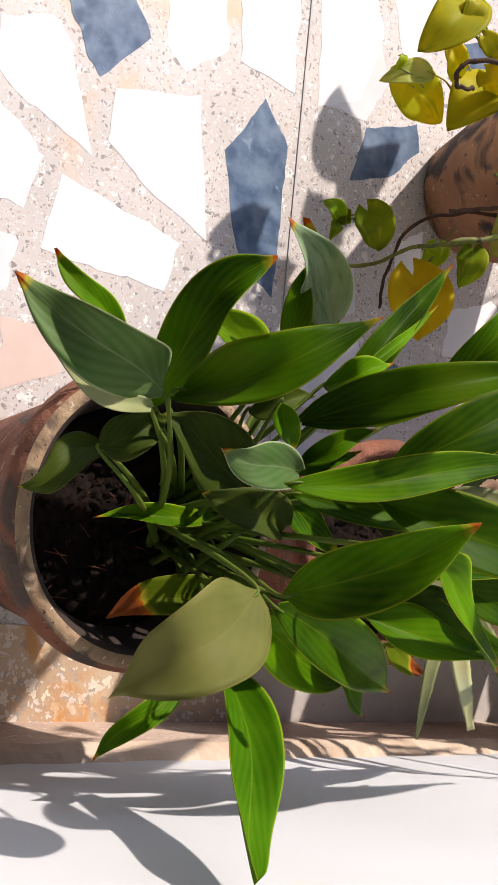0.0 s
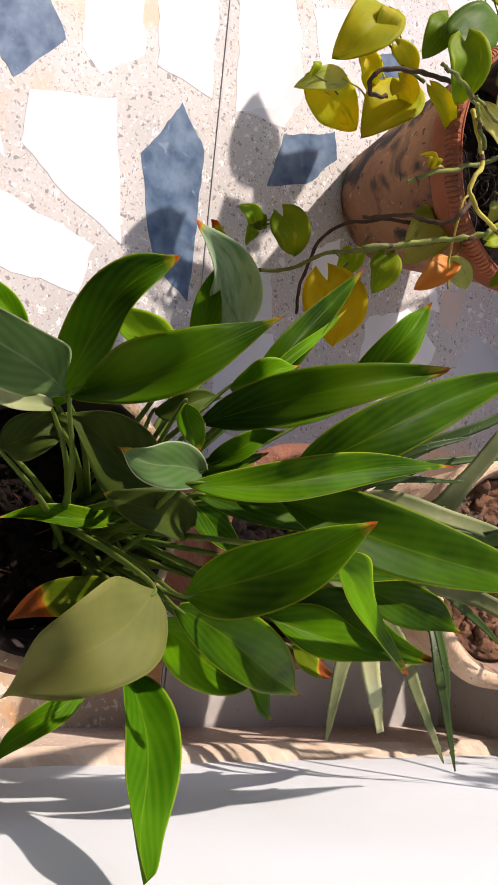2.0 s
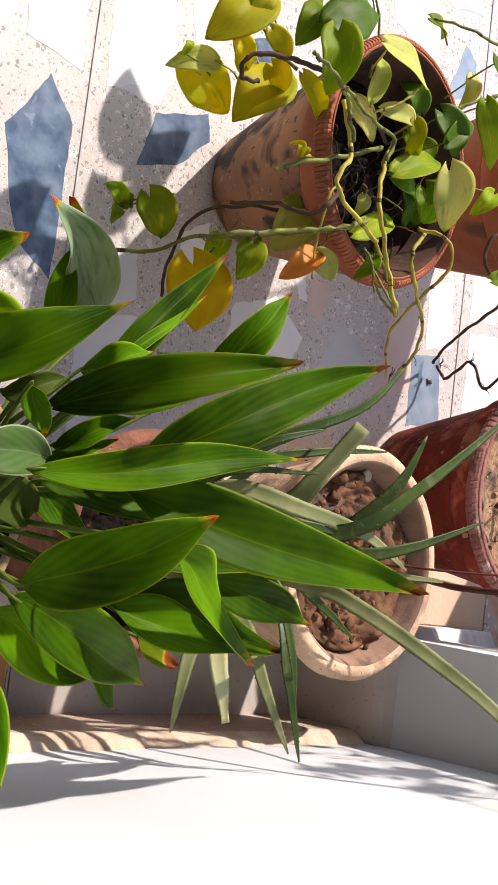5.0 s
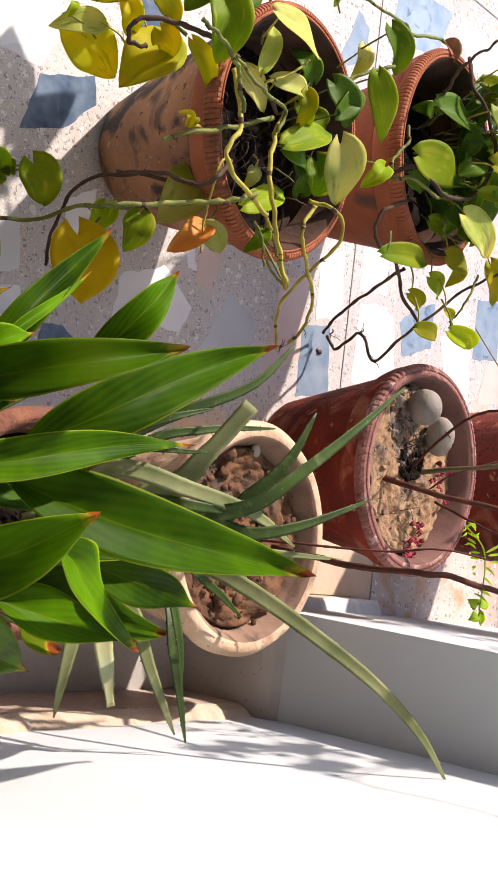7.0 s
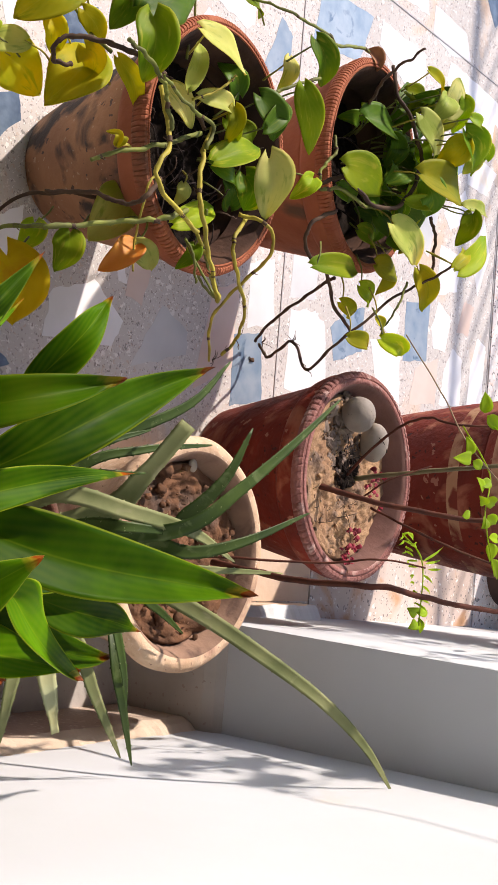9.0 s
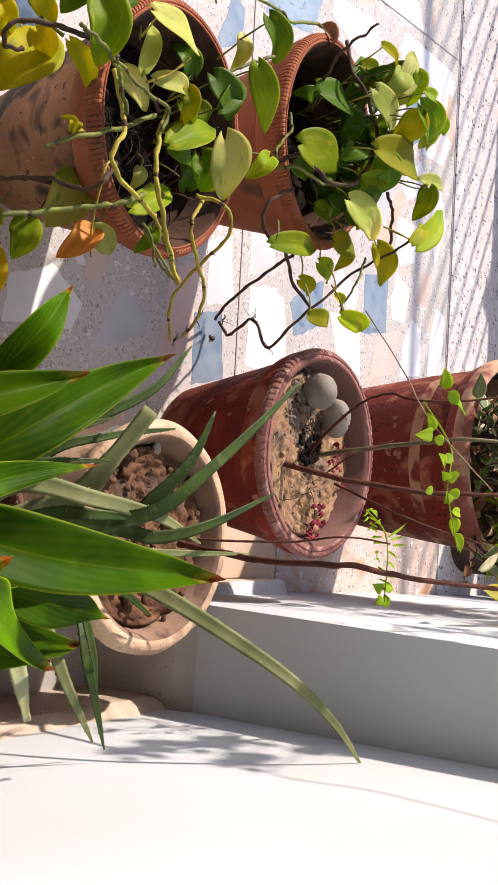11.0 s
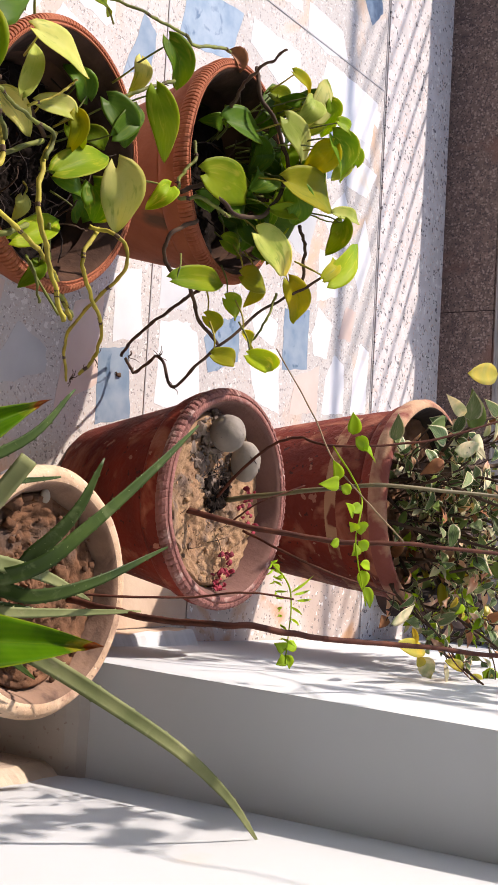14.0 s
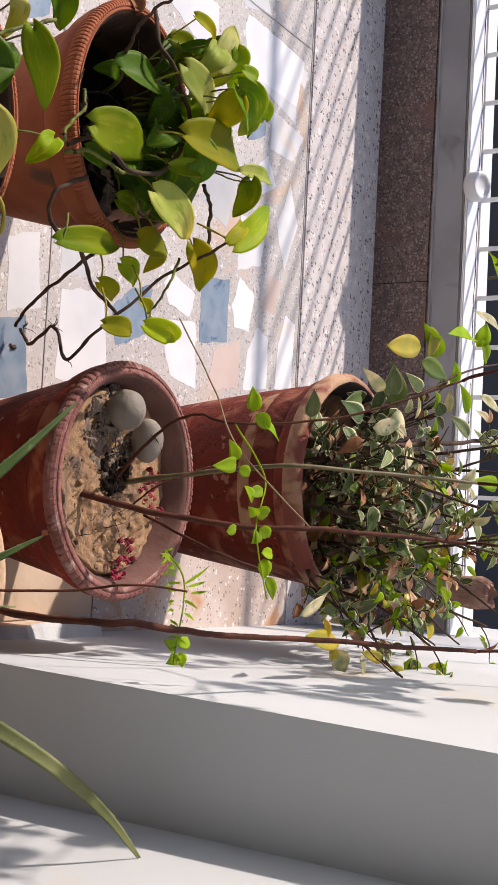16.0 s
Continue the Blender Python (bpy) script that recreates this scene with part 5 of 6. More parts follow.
small_leaf(rose, (-0.028, 1.508, 0.530), (-0.019, 1.531, 0.530), 0.014, SPRIG)
small_leaf(rose, (0.002, 1.534, 0.530), (-0.007, 1.563, 0.530), 0.015, SPRIG)
small_leaf(rose, (0.008, 1.542, 0.530), (-0.008, 1.521, 0.530), 0.015, SPRIG)
small_leaf(rose, (0.018, 1.551, 0.530), (0.024, 1.579, 0.530), 0.018, SPRIG)
small_leaf(rose, (0.025, 1.551, 0.530), (0.015, 1.532, 0.530), 0.014, SPRIG)
small_leaf(rose, (0.039, 1.560, 0.530), (0.049, 1.585, 0.530), 0.016, SPRIG)
small_leaf(rose, (0.043, 1.556, 0.530), (0.057, 1.543, 0.530), 0.017, SPRIG)
small_leaf(rose, (0.067, 1.568, 0.530), (0.070, 1.595, 0.530), 0.014, SPRIG)
small_leaf(rose, (0.074, 1.572, 0.530), (0.099, 1.575, 0.530), 0.018, SPRIG)
small_leaf(rose, (0.095, 1.582, 0.530), (0.122, 1.601, 0.530), 0.016, SPRIG)
small_leaf(rose, (0.044, 1.488, 0.530), (0.037, 1.508, 0.530), 0.012, SPRIG)
small_leaf(rose, (0.078, 1.457, 0.480), (0.070, 1.437, 0.480), 0.008, SPRIG)
small_leaf(rose, (0.084, 1.464, 0.480), (0.086, 1.451, 0.480), 0.007, SPRIG)
small_leaf(rose, (0.105, 1.486, 0.480), (0.084, 1.540, 0.480), 0.0035, SPRIG)
small_leaf(rose, (0.108, 1.493, 0.480), (0.102, 1.534, 0.480), 0.0035, SPRIG)
small_leaf(rose, (0.115, 1.501, 0.480), (0.114, 1.538, 0.480), 0.0035, SPRIG)
small_leaf(rose, (0.122, 1.488, 0.480), (0.133, 1.517, 0.480), 0.0035, SPRIG)
small_leaf(rose, (0.136, 1.489, 0.480), (0.146, 1.511, 0.480), 0.0035, SPRIG)
small_leaf(rose, (0.152, 1.485, 0.480), (0.159, 1.512, 0.480), 0.0035, SPRIG)
small_leaf(rose, (0.172, 1.480, 0.480), (0.164, 1.453, 0.480), 0.016, SPRIG)
small_leaf(rose, (0.173, 1.484, 0.480), (0.163, 1.499, 0.480), 0.015, SPRIG)
small_leaf(rose, (0.182, 1.481, 0.480), (0.190, 1.460, 0.480), 0.015, SPRIG)
small_leaf(rose, (0.179, 1.485, 0.480), (0.197, 1.492, 0.480), 0.011, SPRIG)
small_leaf(rose, (0.193, 1.846, 0.500), (0.177, 1.745, 0.500), 0.027, YELLOW_LEAF)
small_leaf(rose, (0.183, 1.810, 0.500), (0.156, 1.799, 0.500), 0.01, YELLOW_LEAF)
small_leaf(rose, (0.199, 1.829, 0.500), (0.233, 1.868, 0.500), 0.028, SHRUB_PALE)
small_leaf(rose, (0.198, 1.820, 0.500), (0.214, 1.831, 0.500), 0.015, YELLOW_LEAF)
small_leaf(rose, (0.214, 1.920, 0.500), (0.250, 1.928, 0.500), 0.011, SHRUB_PALE)
small_leaf(rose, (0.210, 1.920, 0.500), (0.228, 2.000, 0.500), 0.018, YELLOW_LEAF)
small_leaf(rose, (0.238, 2.022, 0.500), (0.259, 2.072, 0.500), 0.02, YELLOW_LEAF)
small_leaf(rose, (0.238, 2.076, 0.500), (0.263, 2.154, 0.500), 0.03, SPRIG)
small_leaf(rose, (0.247, 2.023, 0.500), (0.267, 2.079, 0.500), 0.017, SHRUB_GREEN)
vine(rose, [(0.185, 1.874, 0.520), (0.214, 1.937, 0.510), (0.253, 2.045, 0.500)], 0.001, 0.001, STEM_RED)
small_leaf(shrub, (-0.248, 2.086, 0.500), (-0.228, 1.935, 0.510), 0.036, YELLOW_LEAF)
small_leaf(shrub, (-0.235, 2.123, 0.500), (-0.283, 2.104, 0.510), 0.03, YELLOW_LEAF)
small_leaf(shrub, (-0.244, 2.166, 0.500), (-0.284, 2.069, 0.510), 0.03, SPRIG)
small_leaf(shrub, (-0.297, 2.319, 0.500), (-0.282, 2.173, 0.510), 0.036, SPRIG)
small_leaf(shrub, (-0.286, 2.341, 0.500), (-0.330, 2.357, 0.510), 0.03, SPRIG)
small_leaf(shrub, (-0.266, 2.394, 0.500), (-0.298, 2.326, 0.510), 0.028, SPRIG)
small_leaf(shrub, (-0.336, 2.448, 0.500), (-0.340, 2.286, 0.510), 0.024, SHRUB_PALE)
small_leaf(shrub, (-0.159, 1.976, 0.500), (-0.204, 1.963, 0.510), 0.032, SHRUB_GREY)
small_leaf(shrub, (-0.164, 1.951, 0.500), (-0.186, 1.857, 0.510), 0.02, SHRUB_PALE)
small_leaf(shrub, (-0.117, 1.887, 0.500), (-0.133, 1.796, 0.510), 0.027, SHRUB_DARK)
small_leaf(shrub, (-0.108, 1.922, 0.500), (-0.122, 2.012, 0.510), 0.027, SHRUB_PALE)
small_leaf(shrub, (-0.181, 2.099, 0.500), (-0.198, 2.008, 0.510), 0.02, SHRUB_GREY)
small_leaf(shrub, (-0.206, 2.227, 0.500), (-0.243, 2.211, 0.510), 0.026, SPRIG)
small_leaf(shrub, (-0.167, 2.307, 0.500), (-0.209, 2.239, 0.510), 0.022, SPRIG)
small_leaf(shrub, (-0.202, 2.366, 0.500), (-0.181, 2.450, 0.510), 0.022, SHRUB_PALE)
small_leaf(shrub, (-0.157, 2.207, 0.500), (-0.194, 2.191, 0.510), 0.018, SHRUB_PALE)
small_leaf(shrub, (-0.161, 2.156, 0.500), (-0.186, 2.127, 0.510), 0.02, SPRIG)
small_leaf(shrub, (-0.129, 2.318, 0.500), (-0.153, 2.194, 0.510), 0.024, SHRUB_GREY)
small_leaf(shrub, (-0.105, 2.138, 0.500), (-0.143, 2.138, 0.510), 0.018, SPRIG)
small_leaf(shrub, (-0.135, 2.077, 0.500), (-0.170, 2.062, 0.510), 0.015, SHRUB_PALE)
small_leaf(shrub, (-0.140, 2.040, 0.500), (-0.166, 2.029, 0.510), 0.013, SHRUB_PALE)
small_leaf(shrub, (-0.226, 2.089, 0.500), (-0.209, 2.179, 0.510), 0.032, SHRUB_GREEN)
small_leaf(shrub, (-0.108, 2.402, 0.500), (-0.140, 2.316, 0.510), 0.024, SHRUB_GREY)
small_leaf(shrub, (-0.051, 2.484, 0.500), (-0.053, 2.305, 0.510), 0.024, SPRIG)
small_leaf(shrub, (-0.050, 2.246, 0.500), (-0.077, 2.165, 0.510), 0.02, SHRUB_PALE)
small_leaf(shrub, (-0.083, 2.054, 0.500), (-0.051, 2.020, 0.510), 0.016, SHRUB_PALE)
small_leaf(shrub, (-0.078, 1.986, 0.500), (-0.049, 1.930, 0.510), 0.016, SHRUB_GREY)
vine(shrub, [(-0.115, 2.034, 0.430), (-0.161, 2.043, 0.480), (-0.187, 2.129, 0.500), (-0.229, 2.250, 0.510), (-0.276, 2.452, 0.520)], 0.003, 0.0014, VINE_BROWN)
vine(shrub, [(-0.076, 1.980, 0.420), (-0.084, 2.013, 0.460), (-0.098, 2.117, 0.490), (-0.115, 2.291, 0.500), (-0.135, 2.470, 0.520)], 0.0045, 0.003, VINE_BROWN)
small_leaf(shrub, (-0.146, 1.999, 0.500), (-0.211, 1.981, 0.500), 0.035, SHRUB_GREEN)
small_leaf(shrub, (-0.128, 1.980, 0.500), (-0.103, 2.036, 0.500), 0.042, SHRUB_PALE)
small_leaf(shrub, (-0.146, 1.880, 0.500), (-0.131, 1.818, 0.500), 0.026, SHRUB_GREEN)
small_leaf(shrub, (0.149, 1.726, 0.500), (0.123, 1.804, 0.500), 0.019, SHRUB_PALE)
small_leaf(shrub, (-0.051, 2.477, 0.500), (-0.054, 2.341, 0.500), 0.03, SPRIG)

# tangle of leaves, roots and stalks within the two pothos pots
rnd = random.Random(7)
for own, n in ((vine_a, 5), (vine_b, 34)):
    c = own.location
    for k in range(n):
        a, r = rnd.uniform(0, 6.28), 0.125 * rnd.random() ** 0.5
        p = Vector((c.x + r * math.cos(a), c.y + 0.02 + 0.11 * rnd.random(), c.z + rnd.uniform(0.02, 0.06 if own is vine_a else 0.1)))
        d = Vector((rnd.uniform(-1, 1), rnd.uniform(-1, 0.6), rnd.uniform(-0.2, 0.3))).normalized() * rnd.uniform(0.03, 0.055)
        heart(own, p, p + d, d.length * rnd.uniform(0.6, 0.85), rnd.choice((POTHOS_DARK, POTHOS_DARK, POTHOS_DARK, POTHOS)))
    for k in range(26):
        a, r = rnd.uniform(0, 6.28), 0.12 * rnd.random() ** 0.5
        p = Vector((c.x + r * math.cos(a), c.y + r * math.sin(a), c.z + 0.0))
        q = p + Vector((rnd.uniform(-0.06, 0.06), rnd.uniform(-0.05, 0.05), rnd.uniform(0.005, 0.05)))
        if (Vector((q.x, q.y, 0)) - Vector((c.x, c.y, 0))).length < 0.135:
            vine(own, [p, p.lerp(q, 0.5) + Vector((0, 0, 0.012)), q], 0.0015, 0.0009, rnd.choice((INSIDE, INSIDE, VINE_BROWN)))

# unseen leaves over the floor behind the bleached pot, added to cast leaf shadows
vine(vine_a, [(-0.5, 1.22, 0.24), (-0.58, 1.2, 0.26), (-0.66, 1.17, 0.22), (-0.72, 1.13, 0.19)], 0.0024, 0.0016, VINE)
for a, b, w in (((-0.66, 1.17, 0.22), (-0.715, 1.125, 0.2), 0.068), ((-0.625, 1.185, 0.235), (-0.67, 1.245, 0.2), 0.07), ((-0.6, 1.19, 0.255), (-0.625, 1.125, 0.25), 0.05)):
    heart(vine_a, a, b, w, POTHOS, (-0.72, 0.36, 0.6))
# fine root hairs at the ends of the hanging vines
for own, x, y, z, n in ((vine_b, -0.232, 1.702, 0.03, 9), (vine_b, -0.224, 1.668, 0.115, 6), (vine_b, -0.171, 1.623, 0.18, 3), (vine_a, -0.16, 1.461, 0.125, 6), (vine_a, -0.19, 1.467, 0.16, 3), (vine_a, -0.22, 0.968, 0.062, 4)):
    for k in range(n):
        d = Vector((rnd.uniform(-1, 1), rnd.uniform(-1, 1), rnd.uniform(-0.4, 1))).normalized() * rnd.uniform(0.01, 0.024)
        q = Vector((x, y, z))
        vine(own, [q, q + d * 0.5 + Vector((0, 0, 0.003)), q + d], 0.0008, 0.0004, VINE_BROWN)
heart(vine_b, (-0.602, 1.289, 0.275), (-0.595, 1.333, 0.270), 0.026, POTHOS)
# lit leaves on the far side of the dense plant
for k in range(19):
    x, y, z = rnd.uniform(-0.62, -0.36), rnd.uniform(1.64, 1.76), rnd.uniform(0.29, 0.4)
    d = Vector((rnd.uniform(-0.8, 1.0), rnd.uniform(-0.6, 0.9), rnd.uniform(-0.5, 0.2))).normalized() * rnd.uniform(0.035, 0.06)
    vine(vine_b, [(x + 0.25 * (-0.495 - x), y - 0.05, z - 0.06), (x, y - 0.015, z - 0.02), (x, y, z)], 0.0018, 0.001, VINE)
    heart(vine_b, (x, y, z), (x + d.x, y + d.y, z + d.z), d.length * rnd.uniform(0.65, 0.85), rnd.choice((POTHOS, POTHOS, POTHOS_PALE, POTHOS_YELLOW, POTHOS_DARK)))

# the rose's crown, over the pots: leafy twigs whose shade falls on the wall
def spray(base, top, leaves, size):
    """A twig with pairs of oval leaflets and one at its end."""
    b, e = Vector(base), Vector(top)
    vine(rose, [b, b.lerp(e, 0.5) + Vector((0, 0, 0.012)), e], 0.0016, 0.0008, STEM_GREEN)
    d = (e - b).normalized()
    side = d.cross(Vector((0.7, -0.36, -0.6))).normalized()
    for k in range(leaves):
        s = b.lerp(e, 0.3 + 0.6 * k / leaves)
        for g in (-1, 1):
            f = s + (side * g + d * 0.5).normalized() * size * rnd.uniform(0.85, 1.1)
            small_leaf(rose, s, f, size * 0.7, SPRIG, (-0.72 + rnd.uniform(-0.4, 0.4), 0.36 + rnd.uniform(-0.4, 0.4), 0.6))
    small_leaf(rose, e, e + d * size, size * 0.62, SPRIG, (-0.72, 0.36, 0.6))


for a, b, c in (((-0.164, 1.846, 0.66), (-0.2, 1.8, 0.8), (-0.26, 1.6, 0.93)), ((-0.038, 2.032, 0.62), (-0.03, 2.0, 0.74), (-0.02, 1.85, 0.86)), ((0.05, 2.049, 0.6), (0.05, 2.05, 0.72), (0.02, 1.95, 0.8)), ((0.2, 1.999, 0.64), (0.19, 2.1, 0.75), (0.16, 2.2, 0.85))):
    vine(rose, [a, b, c], 0.0024, 0.0014, STEM_RED)
vine(rose, [(-0.2, 1.8, 0.8), (-0.15, 1.62, 0.87), (-0.134, 1.5, 0.9), (-0.134, 1.517, 1.02), (-0.134, 1.498, 1.2)], 0.002, 0.0014, STEM_RED)
for k in range(11):
    x, y = rnd.uniform(-0.08, 0.06), rnd.uniform(1.78, 2.06)
    z = 0.9 - 0.37 * (y - 1.5) + rnd.uniform(0.0, 0.09)
    spray((x, y, z), (x + rnd.uniform(-0.06, 0.02), y - rnd.uniform(0.0, 0.06), z + rnd.uniform(0.02, 0.07)), 3, rnd.uniform(0.032, 0.045))
for k in range(5):
    x, y = rnd.uniform(-0.3, -0.18), rnd.uniform(1.58, 1.74)
    z = 0.9 - 0.37 * (y - 1.5) + rnd.uniform(0.0, 0.08)
    spray((x, y, z), (x + rnd.uniform(-0.05, 0.03), y - rnd.uniform(-0.02, 0.05), z + rnd.uniform(0.02, 0.07)), 3, rnd.uniform(0.023, 0.033))

# unseen sprays set back along the sun's way to shade these wall spots
for y, z in ((1.19, 0.315), (1.225, 0.325), (1.262, 0.312), (1.287, 0.342), (1.32, 0.36), (1.335, 0.345)):
    e = Vector((0.37, y, z)) - way * rnd.uniform(0.84, 0.9)
    spray(e - Vector((0.0, -0.035, 0.045)), e, 2, rnd.uniform(0.026, 0.034))

# likewise for the pilaster: added sprays out of view that cast leaf shadows
for y, z in ((1.70, 0.21), (1.77, 0.21), (1.75, 0.26), (1.71, 0.34), (1.79, 0.33), (1.60, 0.47), (1.60, 0.50), (1.67, 0.50), (1.63, 0.56), (1.64, 0.58), (1.64, 0.61), (1.64, 0.64), (1.63, 0.69), (1.83, 0.46), (1.85, 0.49)):
    e = Vector((PX + 0.04 * (y - PY), y, z)) - way * rnd.uniform(0.92, 1.02)
    spray(e - Vector((0.0, -0.03, 0.04)), e, 2, rnd.uniform(0.024, 0.034))

# a fine, feathery young shoot
for k in range(13):
    s = Vector((0.071, 1.535, 0.42)).lerp(Vector((0.181, 1.414, 0.52)), (k + rnd.uniform(-0.4, 0.4)) / 13)
    for g in (-1, 1):
        small_leaf(rose, s, s + Vector((rnd.uniform(-0.004, 0.01), g * rnd.uniform(0.003, 0.017), rnd.uniform(0.0, 0.012))), 0.003, SPRIG)

# the shrub: woody stems that fork, each with many small leaves
for k in range(40):
    a, r = rnd.uniform(0, 6.28), 0.15 * rnd.random() ** 0.5
    p = Vector((-0.01 + r * math.cos(a), 2.12 + r * math.sin(a), 0.33))
    lean = Vector((rnd.uniform(-0.1, 0.16), rnd.uniform(-0.1, 0.18), rnd.uniform(0.0, 0.36)))
    q = p + lean
    vine(shrub, [p, p.lerp(q, 0.5) + Vector((rnd.uniform(-0.02, 0.02), rnd.uniform(-0.02, 0.02), 0)), q], 0.0035, 0.0016, VINE_BROWN)
    for j in range(5):
        s = p.lerp(q, rnd.uniform(0.15, 1.0))
        e = s + Vector((rnd.uniform(-0.07, 0.08), rnd.uniform(-0.07, 0.06), rnd.uniform(-0.02, 0.08)))
        vine(shrub, [s, s.lerp(e, 0.5) + Vector((0, 0, 0.008)), e], 0.0014, 0.0008, VINE_BROWN)
        for i in range(rnd.randint(4, 7)):
            u = s.lerp(e, rnd.uniform(0.2, 1.05))
            d = Vector((rnd.uniform(-1, 1), rnd.uniform(-1, 0.7), rnd.uniform(-0.5, 0.8))).normalized() * rnd.uniform(0.016, 0.03) * rnd.choice((1, 1, 1, 1.6))
            high = u.z > 0.52
            small_leaf(shrub, u, u + d, d.length * rnd.uniform(0.42, 0.6), rnd.choice((SHRUB_GREEN, SHRUB_DARK, SHRUB_DARK, SHRUB_GREY, SHRUB_GREY, SHRUB_PALE, SHRUB_PINK, SHRUB_PINK, DRY_LEAF, SHRUB_GREEN if high else SHRUB_DARK, SPRIG if high else SHRUB_GREY, SPRIG if u.x > 0.03 or high else SHRUB_GREEN, SPRIG if u.x > 0.08 else SHRUB_DARK, YELLOW_LEAF if u.x > 0.08 else SHRUB_PALE)))
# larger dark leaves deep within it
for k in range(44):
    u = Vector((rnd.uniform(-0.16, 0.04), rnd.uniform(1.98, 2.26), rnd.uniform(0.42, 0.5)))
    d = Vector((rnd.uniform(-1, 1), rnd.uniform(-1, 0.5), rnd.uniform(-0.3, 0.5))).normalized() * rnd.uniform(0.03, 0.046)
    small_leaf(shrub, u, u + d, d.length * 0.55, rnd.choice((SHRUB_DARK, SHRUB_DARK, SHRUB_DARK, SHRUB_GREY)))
    vine(shrub, [(u.x * 0.6, 2.12 + (u.y - 2.12) * 0.6, 0.35), u - Vector((0, 0, 0.02)), u], 0.0014, 0.0008, VINE_BROWN)

# ---- small things ----
def stone(x, y, z, size, turn, label, seed, group="pebbles in the red pot", material=None):
    bm = bmesh.new()
    bmesh.ops.create_icosphere(bm, subdivisions=4, radius=1)
    for v in bm.verts:
        v.co *= 1 + 0.05 * noise.noise(v.co * 1.3 + Vector((seed, 0, 0)))
        v.co = Vector((v.co.x * size[0], v.co.y * size[1], v.co.z * size[2]))
    o = obj("pebble", bm, material or PEBBLE, None, "", True)
    o.matrix_world = pose(x, y, z, turn, 10, turn * 3)
    tagged(o, label, "stone", group)
    return o


stone(-0.107, 1.668, 0.253, (0.028, 0.0265, 0.026), 10, "smooth grey oval pebble lying on dry soil", 1)
split = stone(-0.07, 1.727, 0.248, (0.031, 0.0205, 0.023), 3, "cracked grey oval pebble lying on dry soil", 4)

arc = [(0.012 * math.sin(k * 0.9), 0.0222 * math.cos(0.3 + k * 0.4) * 0.93, 0.0222 * math.sin(0.3 + k * 0.4)) for k in range(6)]
obj("crack", tube_mesh(arc, 0.0011, 0.0007, 6, 20, seed=3), INSIDE, split, "dark crack across the stone")
stone(0.005, 1.332, 0.214, (0.01, 0.007, 0.004), 12, "small pale stone chip on the brown soil", 7, "", PEBBLE)

# dried petals, straw and clods on the soils
def scatter(name, label, category, cx, cy, z, spread, n, material, make, slope=0.0):
    bm = bmesh.new()
    for k in range(n):
        a, r = rnd.uniform(0, 6.28), spread * rnd.random() ** 0.5
        make(bm, Vector((cx + r * math.cos(a), cy + r * math.sin(a), z - slope * r * math.sin(a))))
    o = obj(name, bm, material, None, "", make is not clod)
    tagged(o, label, category, kind="stuff")


def clod(bm, p, big=1.0):
    s = big * (rnd.uniform(0.0012, 0.0032) if rnd.random() < 0.75 else rnd.uniform(0.0035, 0.009))
    got = bmesh.ops.create_icosphere(bm, subdivisions=2, radius=s)
    off, flat = rnd.uniform(0, 99), (rnd.uniform(0.7, 1.3), rnd.uniform(0.7, 1.3), rnd.uniform(0.45, 0.8))
    for v in got["verts"]:
        k = 1 + 0.6 * noise.noise(v.co / s * 1.1 + Vector((off, 0, 0))) + 0.35 * noise.noise(v.co / s * 2.6 + Vector((0, off, 0)))
        v.co = Vector((v.co.x * flat[0], v.co.y * flat[1], v.co.z * flat[2])) * k + p


def straw(bm, p):
    d = Vector((rnd.uniform(-1, 1), rnd.uniform(-1, 1), rnd.uniform(-0.1, 0.35))).normalized() * rnd.uniform(0.012, 0.035)
    tube_mesh([p, p + d * 0.5 + Vector((0, 0, 0.002)), p + d], 0.0007, 0.0005, 5, 5, bm=bm)


def petal(bm, p):
    d = Vector((rnd.uniform(-1, 1), rnd.uniform(-1, 1), rnd.uniform(0, 0.6))).normalized() * rnd.uniform(0.006, 0.012)
    blade([p, p + d * 0.5 + Vector((0, 0, 0.003)), p + d], d.length * 0.7, shape="oval", fold=0.6, n=5, m=4, bm=bm, seed=rnd.random())


def crumb(bm, p):
    clod(bm, p, 0.6)


def lump(bm, p):
    clod(bm, p, rnd.choice((0.4, 0.5, 0.7, 1.7)))


scatter("soil_clods", "brown soil clods in the cream pot", "soil", 0.121, 1.325, 0.211, 0.12, 170, BROWN_SOIL, lump)
scatter("soil_clods", "dry pale soil clods in the red pot", "soil", 0.003, 1.672, 0.227, 0.122, 150, DRY_SOIL, crumb, 0.08)
scatter("soil_clods", "grey damp crumbs by the pebbles", "soil", -0.08, 1.67, 0.228, 0.062, 300, GREY_SOIL, clod, 0.08)
scatter("soil_clods", "black litter round the rose stems", "soil", -0.025, 1.68, 0.229, 0.027, 70, DARK_SOIL, clod)
scatter("dry_straw", "black roots round the rose stems", "plant litter", -0.03, 1.68, 0.233, 0.03, 20, INSIDE, straw)
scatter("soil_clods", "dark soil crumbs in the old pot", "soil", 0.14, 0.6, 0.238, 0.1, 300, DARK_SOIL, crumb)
scatter("dry_straw", "dry roots and straw on the dark soil", "plant litter", 0.15, 0.62, 0.242, 0.09, 22, STEM_RED, straw)
scatter("dry_straw", "dry twigs on the red pot's soil", "plant litter", 0.0, 1.66, 0.237, 0.09, 12, VINE_BROWN, straw)
scatter("dry_straw", "dark roots in the bleached pot", "plant litter", -0.4, 1.255, 0.2, 0.11, 110, INSIDE, straw)
